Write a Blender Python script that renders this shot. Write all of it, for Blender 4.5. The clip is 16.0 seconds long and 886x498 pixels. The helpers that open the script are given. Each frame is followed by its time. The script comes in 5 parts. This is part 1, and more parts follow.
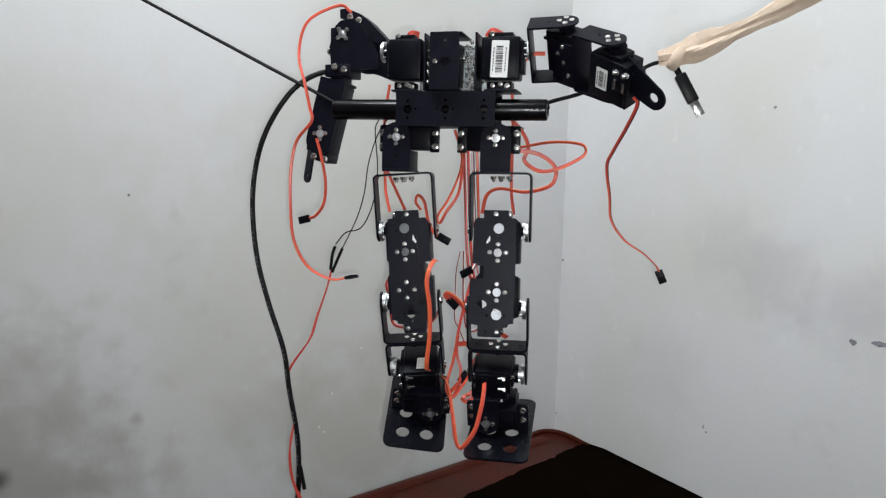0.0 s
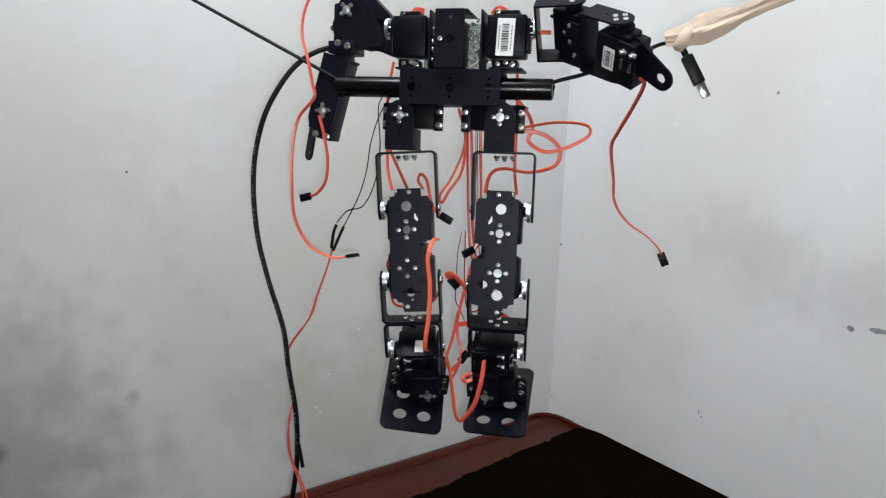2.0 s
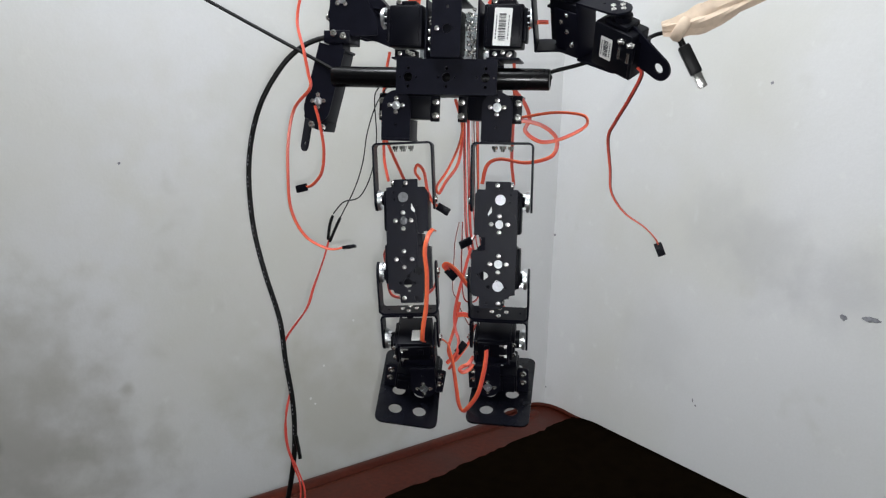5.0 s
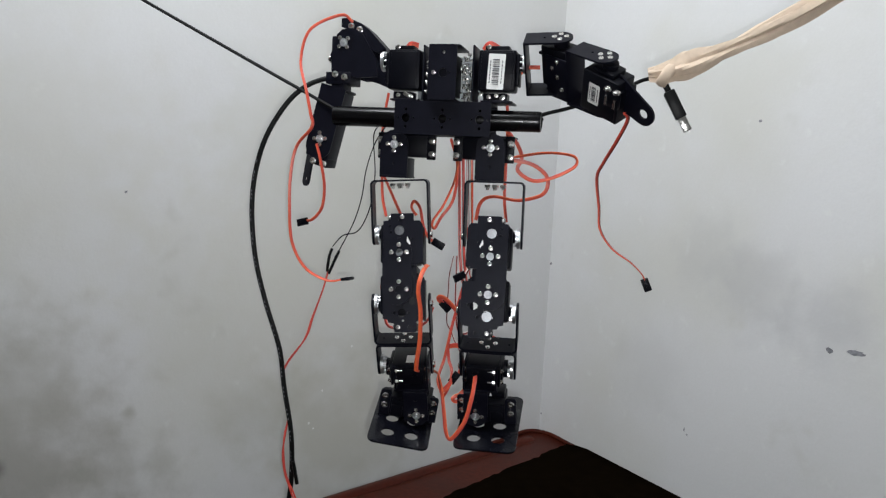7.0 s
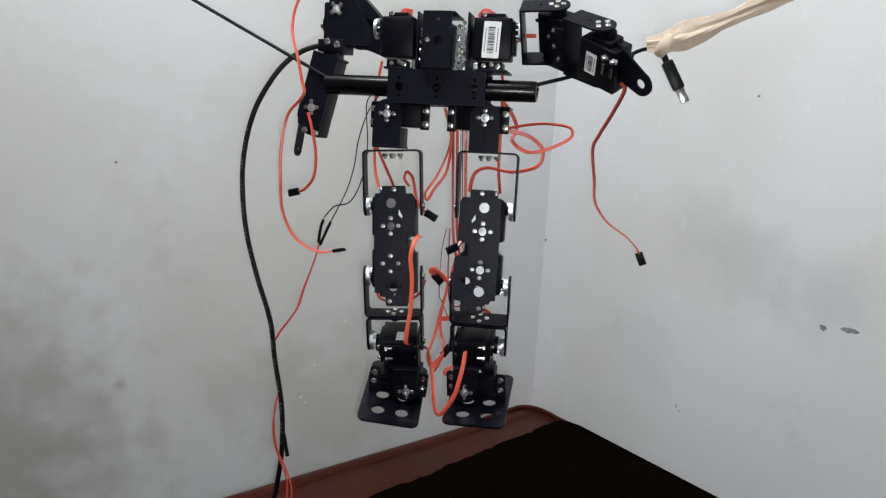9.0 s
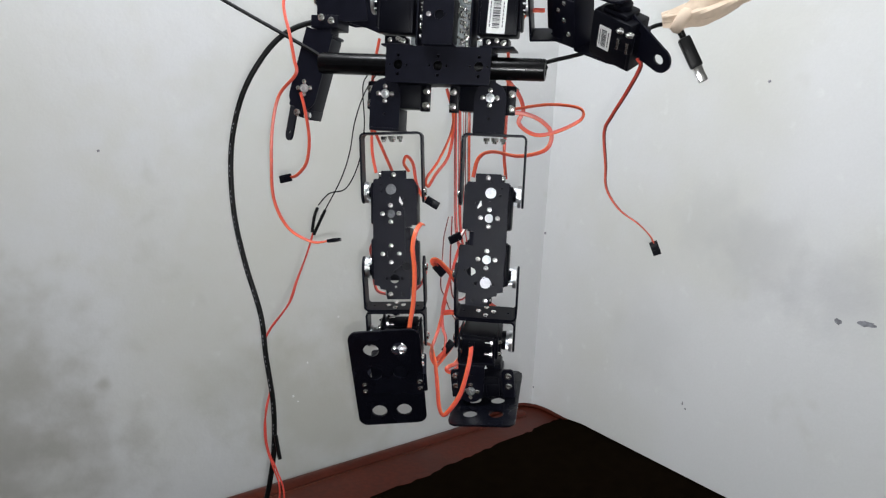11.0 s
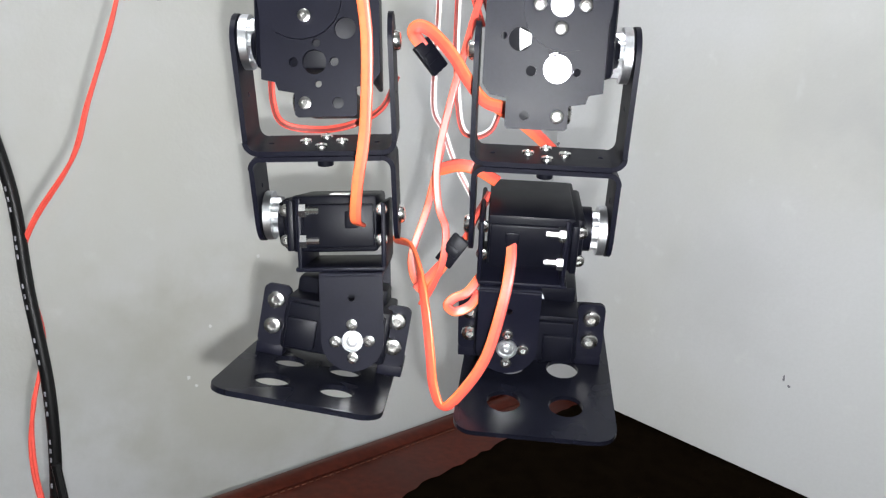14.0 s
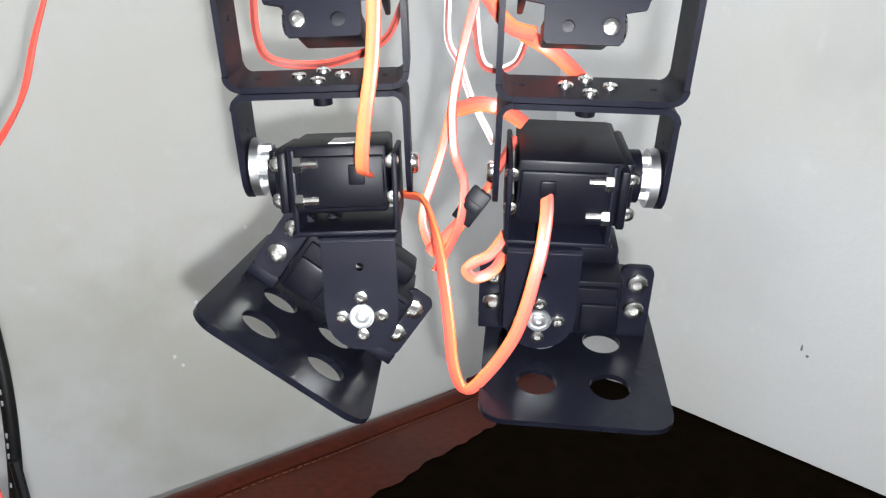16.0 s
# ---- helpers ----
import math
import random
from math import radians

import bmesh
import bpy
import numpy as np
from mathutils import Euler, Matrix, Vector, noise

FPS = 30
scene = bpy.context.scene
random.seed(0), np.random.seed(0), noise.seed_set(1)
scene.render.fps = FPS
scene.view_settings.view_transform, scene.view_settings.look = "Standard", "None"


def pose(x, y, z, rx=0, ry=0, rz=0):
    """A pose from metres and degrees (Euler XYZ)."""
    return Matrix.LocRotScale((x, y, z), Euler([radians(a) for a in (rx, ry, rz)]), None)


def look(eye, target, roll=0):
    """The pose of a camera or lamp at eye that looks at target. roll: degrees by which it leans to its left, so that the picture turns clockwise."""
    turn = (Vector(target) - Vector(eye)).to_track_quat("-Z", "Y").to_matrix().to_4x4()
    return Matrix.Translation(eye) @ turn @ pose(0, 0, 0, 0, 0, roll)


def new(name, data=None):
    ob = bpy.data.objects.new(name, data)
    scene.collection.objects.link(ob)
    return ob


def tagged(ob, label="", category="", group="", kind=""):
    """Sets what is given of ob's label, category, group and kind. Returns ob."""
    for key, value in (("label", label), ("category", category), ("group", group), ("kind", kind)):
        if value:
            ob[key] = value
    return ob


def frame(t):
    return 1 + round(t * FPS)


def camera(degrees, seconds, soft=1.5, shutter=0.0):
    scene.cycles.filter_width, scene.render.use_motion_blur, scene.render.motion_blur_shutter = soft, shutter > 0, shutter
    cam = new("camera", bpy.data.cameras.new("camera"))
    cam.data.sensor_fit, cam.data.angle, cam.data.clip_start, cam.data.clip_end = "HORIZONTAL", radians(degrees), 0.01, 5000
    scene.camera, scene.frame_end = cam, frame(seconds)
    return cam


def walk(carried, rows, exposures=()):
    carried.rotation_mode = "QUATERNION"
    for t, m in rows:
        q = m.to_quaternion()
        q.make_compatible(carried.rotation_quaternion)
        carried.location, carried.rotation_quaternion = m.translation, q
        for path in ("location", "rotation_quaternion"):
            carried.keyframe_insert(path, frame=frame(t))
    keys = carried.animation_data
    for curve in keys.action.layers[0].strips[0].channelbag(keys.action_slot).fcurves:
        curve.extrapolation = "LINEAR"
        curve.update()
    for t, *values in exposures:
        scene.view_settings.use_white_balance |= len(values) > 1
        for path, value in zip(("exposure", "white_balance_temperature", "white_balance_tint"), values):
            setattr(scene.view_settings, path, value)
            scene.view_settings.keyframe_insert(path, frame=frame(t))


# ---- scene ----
cam = camera(62.7, 16.0, soft=1.25)
PATH = [
    (0, (0.1964, -0.7354, 1.2994), (-0.3194, 1.1870, 1.1028), 1.56),
    (0.5, (0.1916, -0.7371, 1.2975), (-0.3433, 1.1771, 1.0744), 2.00),
    (1, (0.1892, -0.7335, 1.2951), (-0.3308, 1.1827, 1.0549), 2.04),
    (1.5, (0.1897, -0.7285, 1.2946), (-0.3195, 1.1891, 1.0423), 2.18),
    (2, (0.1884, -0.7349, 1.2922), (-0.3103, 1.1876, 1.0576), 2.41),
    (2.5, (0.1852, -0.7333, 1.2920), (-0.3137, 1.1906, 1.0683), 2.51),
    (3, (0.1799, -0.7308, 1.2917), (-0.3099, 1.1931, 1.0500), 2.74),
    (3.5, (0.1800, -0.7321, 1.2888), (-0.3059, 1.1921, 1.0411), 2.95),
    (5.8, (0.1865, -0.7360, 1.2933), (-0.2903, 1.1886, 1.0316), 1.78),
    (6, (0.1946, -0.7371, 1.2945), (-0.2963, 1.1876, 1.0608), 1.83),
    (6.5, (0.2008, -0.7676, 1.3149), (-0.3059, 1.1644, 1.2119), 2.39),
    (7, (0.1951, -0.7608, 1.3090), (-0.2863, 1.1700, 1.1080), 2.87),
    (7.5, (0.1972, -0.7615, 1.3001), (-0.2715, 1.1727, 1.1018), 2.91),
    (8, (0.1960, -0.7505, 1.2999), (-0.2586, 1.1831, 1.0667), 3.05),
    (10.3, (0.1973, -0.7533, 1.3013), (-0.2852, 1.1694, 1.0357), 4.06),
    (10.5, (0.1829, -0.7501, 1.2877), (-0.2606, 1.1843, 1.0404), 3.78),
    (11, (0.1756, -0.7097, 1.2854), (-0.2657, 1.2233, 1.0232), 3.38),
    (11.5, (0.1542, -0.6014, 1.2507), (-0.2751, 1.3394, 1.0291), 3.42),
    (12, (0.1546, -0.5000, 1.2240), (-0.3464, 1.4257, 1.0223), 3.31),
    (12.5, (0.1120, -0.4201, 1.1810), (-0.2487, 1.5287, 0.9120), 2.73),
    (13, (0.0939, -0.3629, 1.1550), (-0.3169, 1.5751, 0.8395), 3.58),
    (13.5, (0.0749, -0.3250, 1.1516), (-0.2824, 1.6198, 0.8508), 3.64),
    (14, (0.0720, -0.2976, 1.1356), (-0.2624, 1.6499, 0.8268), 3.41),
    (14.5, (0.0657, -0.2758, 1.1192), (-0.2696, 1.6702, 0.8014), 3.50),
    (15, (0.0601, -0.2512, 1.1176), (-0.2364, 1.6990, 0.7878), 3.22),
    (15.5, (0.0597, -0.2568, 1.1232), (-0.2468, 1.6927, 0.7984), 2.69),
    (16, (0.0544, -0.2545, 1.1209), (-0.2462, 1.6866, 0.7447), 2.81),
]
walk(cam, [(t, look(eye, target, roll)) for t, eye, target, roll in PATH], [(0, 0.04), (0.5, 0.06), (1.5, 0.13), (6, 0.10), (6.5, -0.20), (7, -0.07), (8, 0.02), (10.5, 0.05), (11, 0.18), (13, 0.08), (14.5, 0.12), (16, 0.20)])

# ---- light ----
world = bpy.data.worlds.new("room_air")
scene.world = world
world.use_nodes = True
world.node_tree.nodes["Background"].inputs[0].default_value = (0.9, 0.95, 1.0, 1)
world.node_tree.nodes["Background"].inputs[1].default_value = 0.02


def area(name, at, target, sx, sy, power, colour):
    data = bpy.data.lights.new(name, "AREA")
    data.shape, data.size, data.size_y, data.energy, data.color = "RECTANGLE", sx, sy, power, colour
    ob = new(name, data)
    ob.matrix_world = look(at, target)
    return ob


# a tube lamp high on the side of the stained wall, out of view
area("tube_lamp", (-0.30, -0.45, 2.45), (0.16, 0.45, 1.7), 0.9, 0.3, 21.0, (0.93, 0.97, 1.02))
TORCH = 18.5

# ---- materials ----


def material(name, colour, rough=0.5, metal=0.0, grain=0.0, scale=400.0, bump=0.0, spread=0.0, coat=0.0, gloss=0.5):
    m = bpy.data.materials.new(name)
    m.use_nodes = True
    nt = m.node_tree
    p = nt.nodes["Principled BSDF"]
    p.inputs["Base Color"].default_value = (*colour, 1)
    p.inputs["Roughness"].default_value = rough
    p.inputs["Metallic"].default_value = metal
    p.inputs["Coat Weight"].default_value = coat
    p.inputs["Specular IOR Level"].default_value = gloss
    if grain or bump or spread:
        tc = nt.nodes.new("ShaderNodeTexCoord")
        fine = nt.nodes.new("ShaderNodeTexNoise")
        fine.inputs["Scale"].default_value, fine.inputs["Detail"].default_value = scale, 4
        nt.links.new(tc.outputs["Object"], fine.inputs["Vector"])
        wide = nt.nodes.new("ShaderNodeTexNoise")
        wide.inputs["Scale"].default_value, wide.inputs["Detail"].default_value = scale / 12, 3
        nt.links.new(tc.outputs["Object"], wide.inputs["Vector"])
        mixed = nt.nodes.new("ShaderNodeMath")
        mixed.operation = "MULTIPLY"
        nt.links.new(fine.outputs[0], mixed.inputs[0])
        nt.links.new(wide.outputs[0], mixed.inputs[1])
        span = nt.nodes.new("ShaderNodeMapRange")
        span.inputs["From Min"].default_value, span.inputs["From Max"].default_value = 0.12, 0.40
        nt.links.new(mixed.outputs[0], span.inputs["Value"])
        ramp = nt.nodes.new("ShaderNodeMix")
        ramp.data_type = "RGBA"
        ramp.inputs["A"].default_value = (*[c * (1 - grain) for c in colour], 1)
        ramp.inputs["B"].default_value = (*[min(1, c * (1 + grain)) for c in colour], 1)
        nt.links.new(span.outputs[0], ramp.inputs["Factor"])
        nt.links.new(ramp.outputs["Result"], p.inputs["Base Color"])
        if spread:
            sr = nt.nodes.new("ShaderNodeMapRange")
            sr.inputs["To Min"].default_value, sr.inputs["To Max"].default_value = rough - spread, rough + spread
            nt.links.new(wide.outputs[0], sr.inputs["Value"])
            nt.links.new(sr.outputs[0], p.inputs["Roughness"])
        if bump:
            b = nt.nodes.new("ShaderNodeBump")
            b.inputs["Strength"].default_value, b.inputs["Distance"].default_value = bump, 0.0004
            nt.links.new(fine.outputs[0], b.inputs["Height"])
            nt.links.new(b.outputs[0], p.inputs["Normal"])
    return m


STAINS_AND_SHADE = [
    ((-0.35, 0.45, 1.15), 0.42, (0.60, 0.59, 0.52), 0.45),
    ((-0.72, 0.12, 1.30), 0.38, (0.60, 0.585, 0.52), 0.35),
    ((-0.30, 0.49, 0.82), 0.22, (0.46, 0.45, 0.38), 0.55),
    ((-0.575, 0.247, 0.895), 0.018, (0.3, 0.29, 0.24), 0.5),
    ((-0.627, 0.2, 0.8), 0.05, (0.34, 0.33, 0.28), 0.5),
    ((-0.537, 0.28, 0.8), 0.045, (0.4, 0.39, 0.34), 0.45),
    # next row: dirt low at left, darkened to stand for weaker light there
    ((-0.739, 0.1, 0.78), 0.33, (0.33, 0.315, 0.28), 0.75),
    ((-0.687, 0.147, 0.95), 0.18, (0.45, 0.44, 0.40), 0.5),
    ((-0.418, 0.387, 0.86), 0.12, (0.5, 0.5, 0.45), 0.45),
    # next two: a small dark shadow painted in, and the brown patch below it
    ((-0.724, 0.113, 0.822), 0.03, (0.07, 0.06, 0.05), 0.9),
    ((-0.735, 0.103, 0.775), 0.04, (0.24, 0.15, 0.07), 0.9),
    ((-0.217, 0.567, 1.05), 0.12, (0.55, 0.55, 0.49), 0.4),
    ((-0.403, 0.4, 1.35), 0.16, (0.58, 0.58, 0.54), 0.35),
    # next three: soft shadow of arm and cloth, painted grey on the right wall
    ((0.399, 0.448, 1.16), 0.11, (0.48, 0.48, 0.48), 0.5),
    ((0.484, 0.363, 1.13), 0.1, (0.48, 0.48, 0.49), 0.5),
    ((0.328, 0.518, 1.2), 0.09, (0.52, 0.52, 0.51), 0.4),
    ((0.257, 0.589, 0.98), 0.12, (0.55, 0.55, 0.54), 0.4),
]


def wall_material():
    """Old off-white distemper: greenish where damp, soft stains, painted-in shade, small chips, a slightly uneven coat.
    """
    m = bpy.data.materials.new("wall_paint")
    m.use_nodes = True
    nt = m.node_tree
    p = nt.nodes["Principled BSDF"]
    p.inputs["Roughness"].default_value = 0.62
    geo = nt.nodes.new("ShaderNodeNewGeometry")

    def noise_at(scale, detail, lo, hi):
        n = nt.nodes.new("ShaderNodeTexNoise")
        n.inputs["Scale"].default_value, n.inputs["Detail"].default_value = scale, detail
        nt.links.new(geo.outputs["Position"], n.inputs["Vector"])
        r = nt.nodes.new("ShaderNodeMapRange")
        r.interpolation_type = "SMOOTHSTEP"
        r.inputs["From Min"].default_value, r.inputs["From Max"].default_value = lo, hi
        nt.links.new(n.outputs[0], r.inputs["Value"])
        return n, r

    def mix(a, b, fac):
        x = nt.nodes.new("ShaderNodeMix")
        x.data_type = "RGBA"
        for socket, v in (("A", a), ("B", b)):
            if isinstance(v, tuple):
                x.inputs[socket].default_value = (*v, 1)
            else:
                nt.links.new(v, x.inputs[socket])
        nt.links.new(fac, x.inputs["Factor"])
        return x.outputs["Result"]

    def times(socket, k):
        x = nt.nodes.new("ShaderNodeMath")
        x.operation = "MULTIPLY"
        x.inputs[1].default_value = k
        nt.links.new(socket, x.inputs[0])
        return x.outputs[0]

    _, broad = noise_at(3.2, 4, 0.35, 0.7)
    _, spots = noise_at(9.0, 3, 0.66, 0.80)
    grain_n, grain_r = noise_at(260.0, 4, 0.3, 0.7)
    mid_n, mid_r = noise_at(34.0, 5, 0.62, 0.8)
    c = mix((0.69, 0.69, 0.69), (0.635, 0.63, 0.59), broad.outputs[0])
    c = mix(c, (0.50, 0.49, 0.43), times(spots.outputs[0], 0.45))
    c = mix(c, (0.76, 0.77, 0.75), times(mid_r.outputs[0], 0.5))
    c = mix(c, (0.55, 0.56, 0.53), times(grain_r.outputs[0], 0.10))
    warp_n, _ = noise_at(18.0, 4, 0, 1)

    def blotch(at, r, colour, amount, c):
        d = nt.nodes.new("ShaderNodeVectorMath")
        d.operation = "DISTANCE"
        d.inputs[1].default_value = at
        nt.links.new(geo.outputs["Position"], d.inputs[0])
        w = nt.nodes.new("ShaderNodeMath")
        w.operation = "MULTIPLY_ADD"
        nt.links.new(warp_n.outputs[0], w.inputs[0])
        w.inputs[1].default_value = r * 1.1
        nt.links.new(d.outputs["Value"], w.inputs[2])
        f = nt.nodes.new("ShaderNodeMapRange")
        f.interpolation_type = "SMOOTHSTEP"
        f.inputs["From Min"].default_value, f.inputs["From Max"].default_value = r * 1.55, r * 0.7
        nt.links.new(w.outputs[0], f.inputs["Value"])
        return mix(c, colour, times(f.outputs[0], amount))

    # old damp stains, scuffs, a dirty patch low on the wall, and painted shade
    for at, r, colour, amount in STAINS_AND_SHADE:
        c = blotch(at, r, colour, amount, c)
    nt.links.new(c, p.inputs["Base Color"])
    add = nt.nodes.new("ShaderNodeMath")
    add.operation = "ADD"
    nt.links.new(times(grain_n.outputs[0], 0.25), add.inputs[0])
    nt.links.new(mid_n.outputs[0], add.inputs[1])
    b = nt.nodes.new("ShaderNodeBump")
    b.inputs["Strength"].default_value, b.inputs["Distance"].default_value = 0.16, 0.004
    nt.links.new(add.outputs[0], b.inputs["Height"])
    nt.links.new(b.outputs[0], p.inputs["Normal"])
    return m


WALL = wall_material()
BRACKET = material("black_anodised_metal", (0.0046, 0.0048, 0.0098), 0.46, 0.0, 0.2, 900, 0.06, 0.08, gloss=0.13)
SOLE = material("black_polished_sheet", (0.0040, 0.0043, 0.0075), 0.27, 0.0, 0.3, 500, 0.05, 0.05, gloss=0.20)
PLASTIC = material("black_servo_plastic", (0.0032, 0.0034, 0.0062), 0.42, 0.0, 0.2, 700, 0.08, 0.08, gloss=0.12)
TUBE = material("black_painted_tube", (0.003, 0.003, 0.0035), 0.26, 0.0, 0.3, 200, 0.1, 0.08, gloss=0.28)
STEEL = material("bright_screw_steel", (0.78, 0.77, 0.75), 0.22, 1.0, 0.1, 900, 0.0, 0.06)
ALU = material("turned_aluminium", (0.74, 0.75, 0.77), 0.38, 1.0, 0.12, 800, 0.1, 0.06)
WHITE = material("white_sticker", (0.78, 0.78, 0.76), 0.45, 0.0, 0.06, 300)
INK = material("printed_ink", (0.05, 0.05, 0.06), 0.5)
ORANGE = material("orange_wire", (0.82, 0.145, 0.05), 0.40, 0.0, 0.12, 300, 0.0, 0.05)
RED = material("red_wire", (0.62, 0.07, 0.05), 0.40, 0.0, 0.12, 300, 0.0, 0.05)
VERMILION = material("vermilion_wire", (0.72, 0.105, 0.055), 0.40, 0.0, 0.12, 300, 0.0, 0.05)
DULL = material("dull_metal", (0.16, 0.165, 0.175), 0.5, 1.0, 0.2, 500, 0.1, 0.08)
CAP = material("satin_pale_cap", (0.52, 0.53, 0.56), 0.45, 0.5, 0.15, 500, 0.05, 0.06)
BROWN = material("dark_red_wire", (0.16, 0.03, 0.025), 0.45, 0.0, 0.12, 300)
RUBBER = material("black_rubber_cable", (0.0032, 0.0032, 0.0034), 0.45, 0.0, 0.2, 500, 0.15, 0.06, gloss=0.2)
PALE = material("white_wire", (0.7, 0.66, 0.64), 0.45)
CLOTH = material("beige_cotton", (0.64, 0.51, 0.39), 0.9, 0.0, 0.07, 160, 0.25)
LEATHER = material("brown_leatherette", (0.056, 0.011, 0.006), 0.38, 0.0, 0.35, 120, 0.18, 0.08, gloss=0.08)
THREAD = material("tan_thread", (0.13, 0.045, 0.025), 0.7, 0.0, 0.2, 600)
FLEECE = material("black_fleece", (0.0042, 0.0028, 0.0016), 1.0, 0.0, 0.3, 500, 0.8, gloss=0.0)
PAINTED = material("plain_plaster", (0.6, 0.6, 0.57), 0.8, 0.0, 0.08, 20, 0.2)
GREY = material("grey_cement_floor", (0.09, 0.085, 0.08), 0.6, 0.0, 0.2, 40, 0.2)
TORCHLIGHT = bpy.data.materials.new("torch_glow")
TORCHLIGHT.use_nodes = True
_p = TORCHLIGHT.node_tree.nodes["Principled BSDF"]
_p.inputs["Emission Color"].default_value = (0.96, 0.98, 1.0, 1)
_p.inputs["Emission Strength"].default_value = TORCH * 1000

# ---- mesh helpers (millimetres in, metres out) ----
MM = 0.001


def box(bm, x0, x1, y0, y1, z0, z1, bevel=0.8, m=None):
    made = bmesh.ops.create_cube(bm, size=1)["verts"]
    for v in made:
        v.co = Vector(((x0 + x1) / 2 + v.co.x * (x1 - x0), (y0 + y1) / 2 + v.co.y * (y1 - y0), (z0 + z1) / 2 + v.co.z * (z1 - z0)))
    if bevel:
        edges = list({e for v in made for e in v.link_edges})
        out = bmesh.ops.bevel(bm, geom=edges, offset=bevel, segments=2, affect="EDGES", profile=0.5)
        made = list({v for f in out["faces"] for v in f.verts} | {v for v in made if v.is_valid})
    if m:
        bmesh.ops.transform(bm, matrix=m, verts=made)
    return bm


AXES = {"x": Matrix.Rotation(radians(90), 4, "Y"), "y": Matrix.Rotation(radians(90), 4, "X"), "z": Matrix.Identity(4)}


def cyl(bm, axis, at, r, length, seg=20, r2=None, m=None):
    t = Matrix.Translation(at) @ AXES[axis]
    if m:
        t = m @ t
    bmesh.ops.create_cone(bm, cap_ends=True, segments=seg, radius1=r, radius2=r if r2 is None else r2, depth=length, matrix=t)
    return bm


def plate(bm, outline, thick, holes=(), m=None):
    """A flat sheet: outline in its own x, y, thickness along z, round holes (x, y, r) cut through."""
    tmp = bmesh.new()
    edges = []
    loops = [outline] + [[(hx + hr * math.cos(a * math.tau / 20), hy + hr * math.sin(a * math.tau / 20)) for a in range(20)] for hx, hy, hr in holes]
    for loop in loops:
        vs = [tmp.verts.new((x, y, 0)) for x, y in loop]
        edges += [tmp.edges.new((vs[k], vs[(k + 1) % len(vs)])) for k in range(len(vs))]
    bmesh.ops.triangle_fill(tmp, use_beauty=True, use_dissolve=False, edges=edges)
    faces = list(tmp.faces)
    out = bmesh.ops.extrude_face_region(tmp, geom=faces)
    bmesh.ops.translate(tmp, vec=(0, 0, thick), verts=[g for g in out["geom"] if isinstance(g, bmesh.types.BMVert)])
    bmesh.ops.recalc_face_normals(tmp, faces=tmp.faces)
    if m:
        bmesh.ops.transform(tmp, matrix=m, verts=tmp.verts)
    me = bpy.data.meshes.new("tmp")
    tmp.to_mesh(me)
    tmp.free()
    bm.from_mesh(me)
    bpy.data.meshes.remove(me)
    return bm


def rounded(x0, x1, y0, y1, r, n=5):
    pts = []
    for cx, cy, a0 in ((x1 - r, y1 - r, 0), (x0 + r, y1 - r, 90), (x0 + r, y0 + r, 180), (x1 - r, y0 + r, 270)):
        for k in range(n + 1):
            a = radians(a0 + 90 * k / n)
            pts.append((cx + r * math.cos(a), cy + r * math.sin(a)))
    return pts


def tongue(w, top, axis, n=10):
    """A strap of half-width w from y = top to a round end about y = axis (below or above)."""
    s = 1 if axis > top else -1
    arc = [(w * math.cos(a * math.pi / n), axis + s * w * math.sin(a * math.pi / n)) for a in range(n + 1)]
    return [(w, top)] + arc + [(-w, top)]


FACE = Matrix(((1, 0, 0, 0), (0, 0, 1, 0), (0, 1, 0, 0), (0, 0, 0, 1)))      # sheet x, y -> world x, z; thickness -> y
SIDE = Matrix(((0, 0, 1, 0), (1, 0, 0, 0), (0, 1, 0, 0), (0, 0, 0, 1)))      # sheet x, y -> world y, z; thickness -> x


def finish(name, bm, mats, smooth=True):
    bmesh.ops.recalc_face_normals(bm, faces=bm.faces)
    me = bpy.data.meshes.new(name)
    bm.to_mesh(me)
    bm.free()
    me.transform(Matrix.Diagonal((MM, MM, MM, 1)))
    for k in mats if isinstance(mats, (list, tuple)) else [mats]:
        me.materials.append(k)
    if smooth:
        me.polygons.foreach_set("use_smooth", [True] * len(me.polygons))
        me.set_sharp_from_angle(angle=radians(35))
    return me


def part(name, bm, mat, parent=None, label="", at=None):
    me = bm if isinstance(bm, bpy.types.Mesh) else finish(name, bm, mat)
    ob = new(name, me)
    if parent:
        ob.parent = parent
    if at is not None:
        ob.matrix_basis = at
    return tagged(ob, label)


def mm(x, y, z, rx=0, ry=0, rz=0):
    return pose(x * MM, y * MM, z * MM, rx, ry, rz)


def smooth_path(pts, steps=10):
    out = []
    P = [Vector(p) for p in pts]
    P = [P[0] * 2 - P[1]] + P + [P[-1] * 2 - P[-2]]
    for k in range(1, len(P) - 2):
        for j in range(steps):
            t = j / steps
            a, b, c, d = P[k - 1:k + 3]
            out.append(0.5 * ((2 * b) + (c - a) * t + (2 * a - 5 * b + 4 * c - d) * t * t + (3 * b - a - 3 * c + d) * t ** 3))
    out.append(P[-2])
    return out


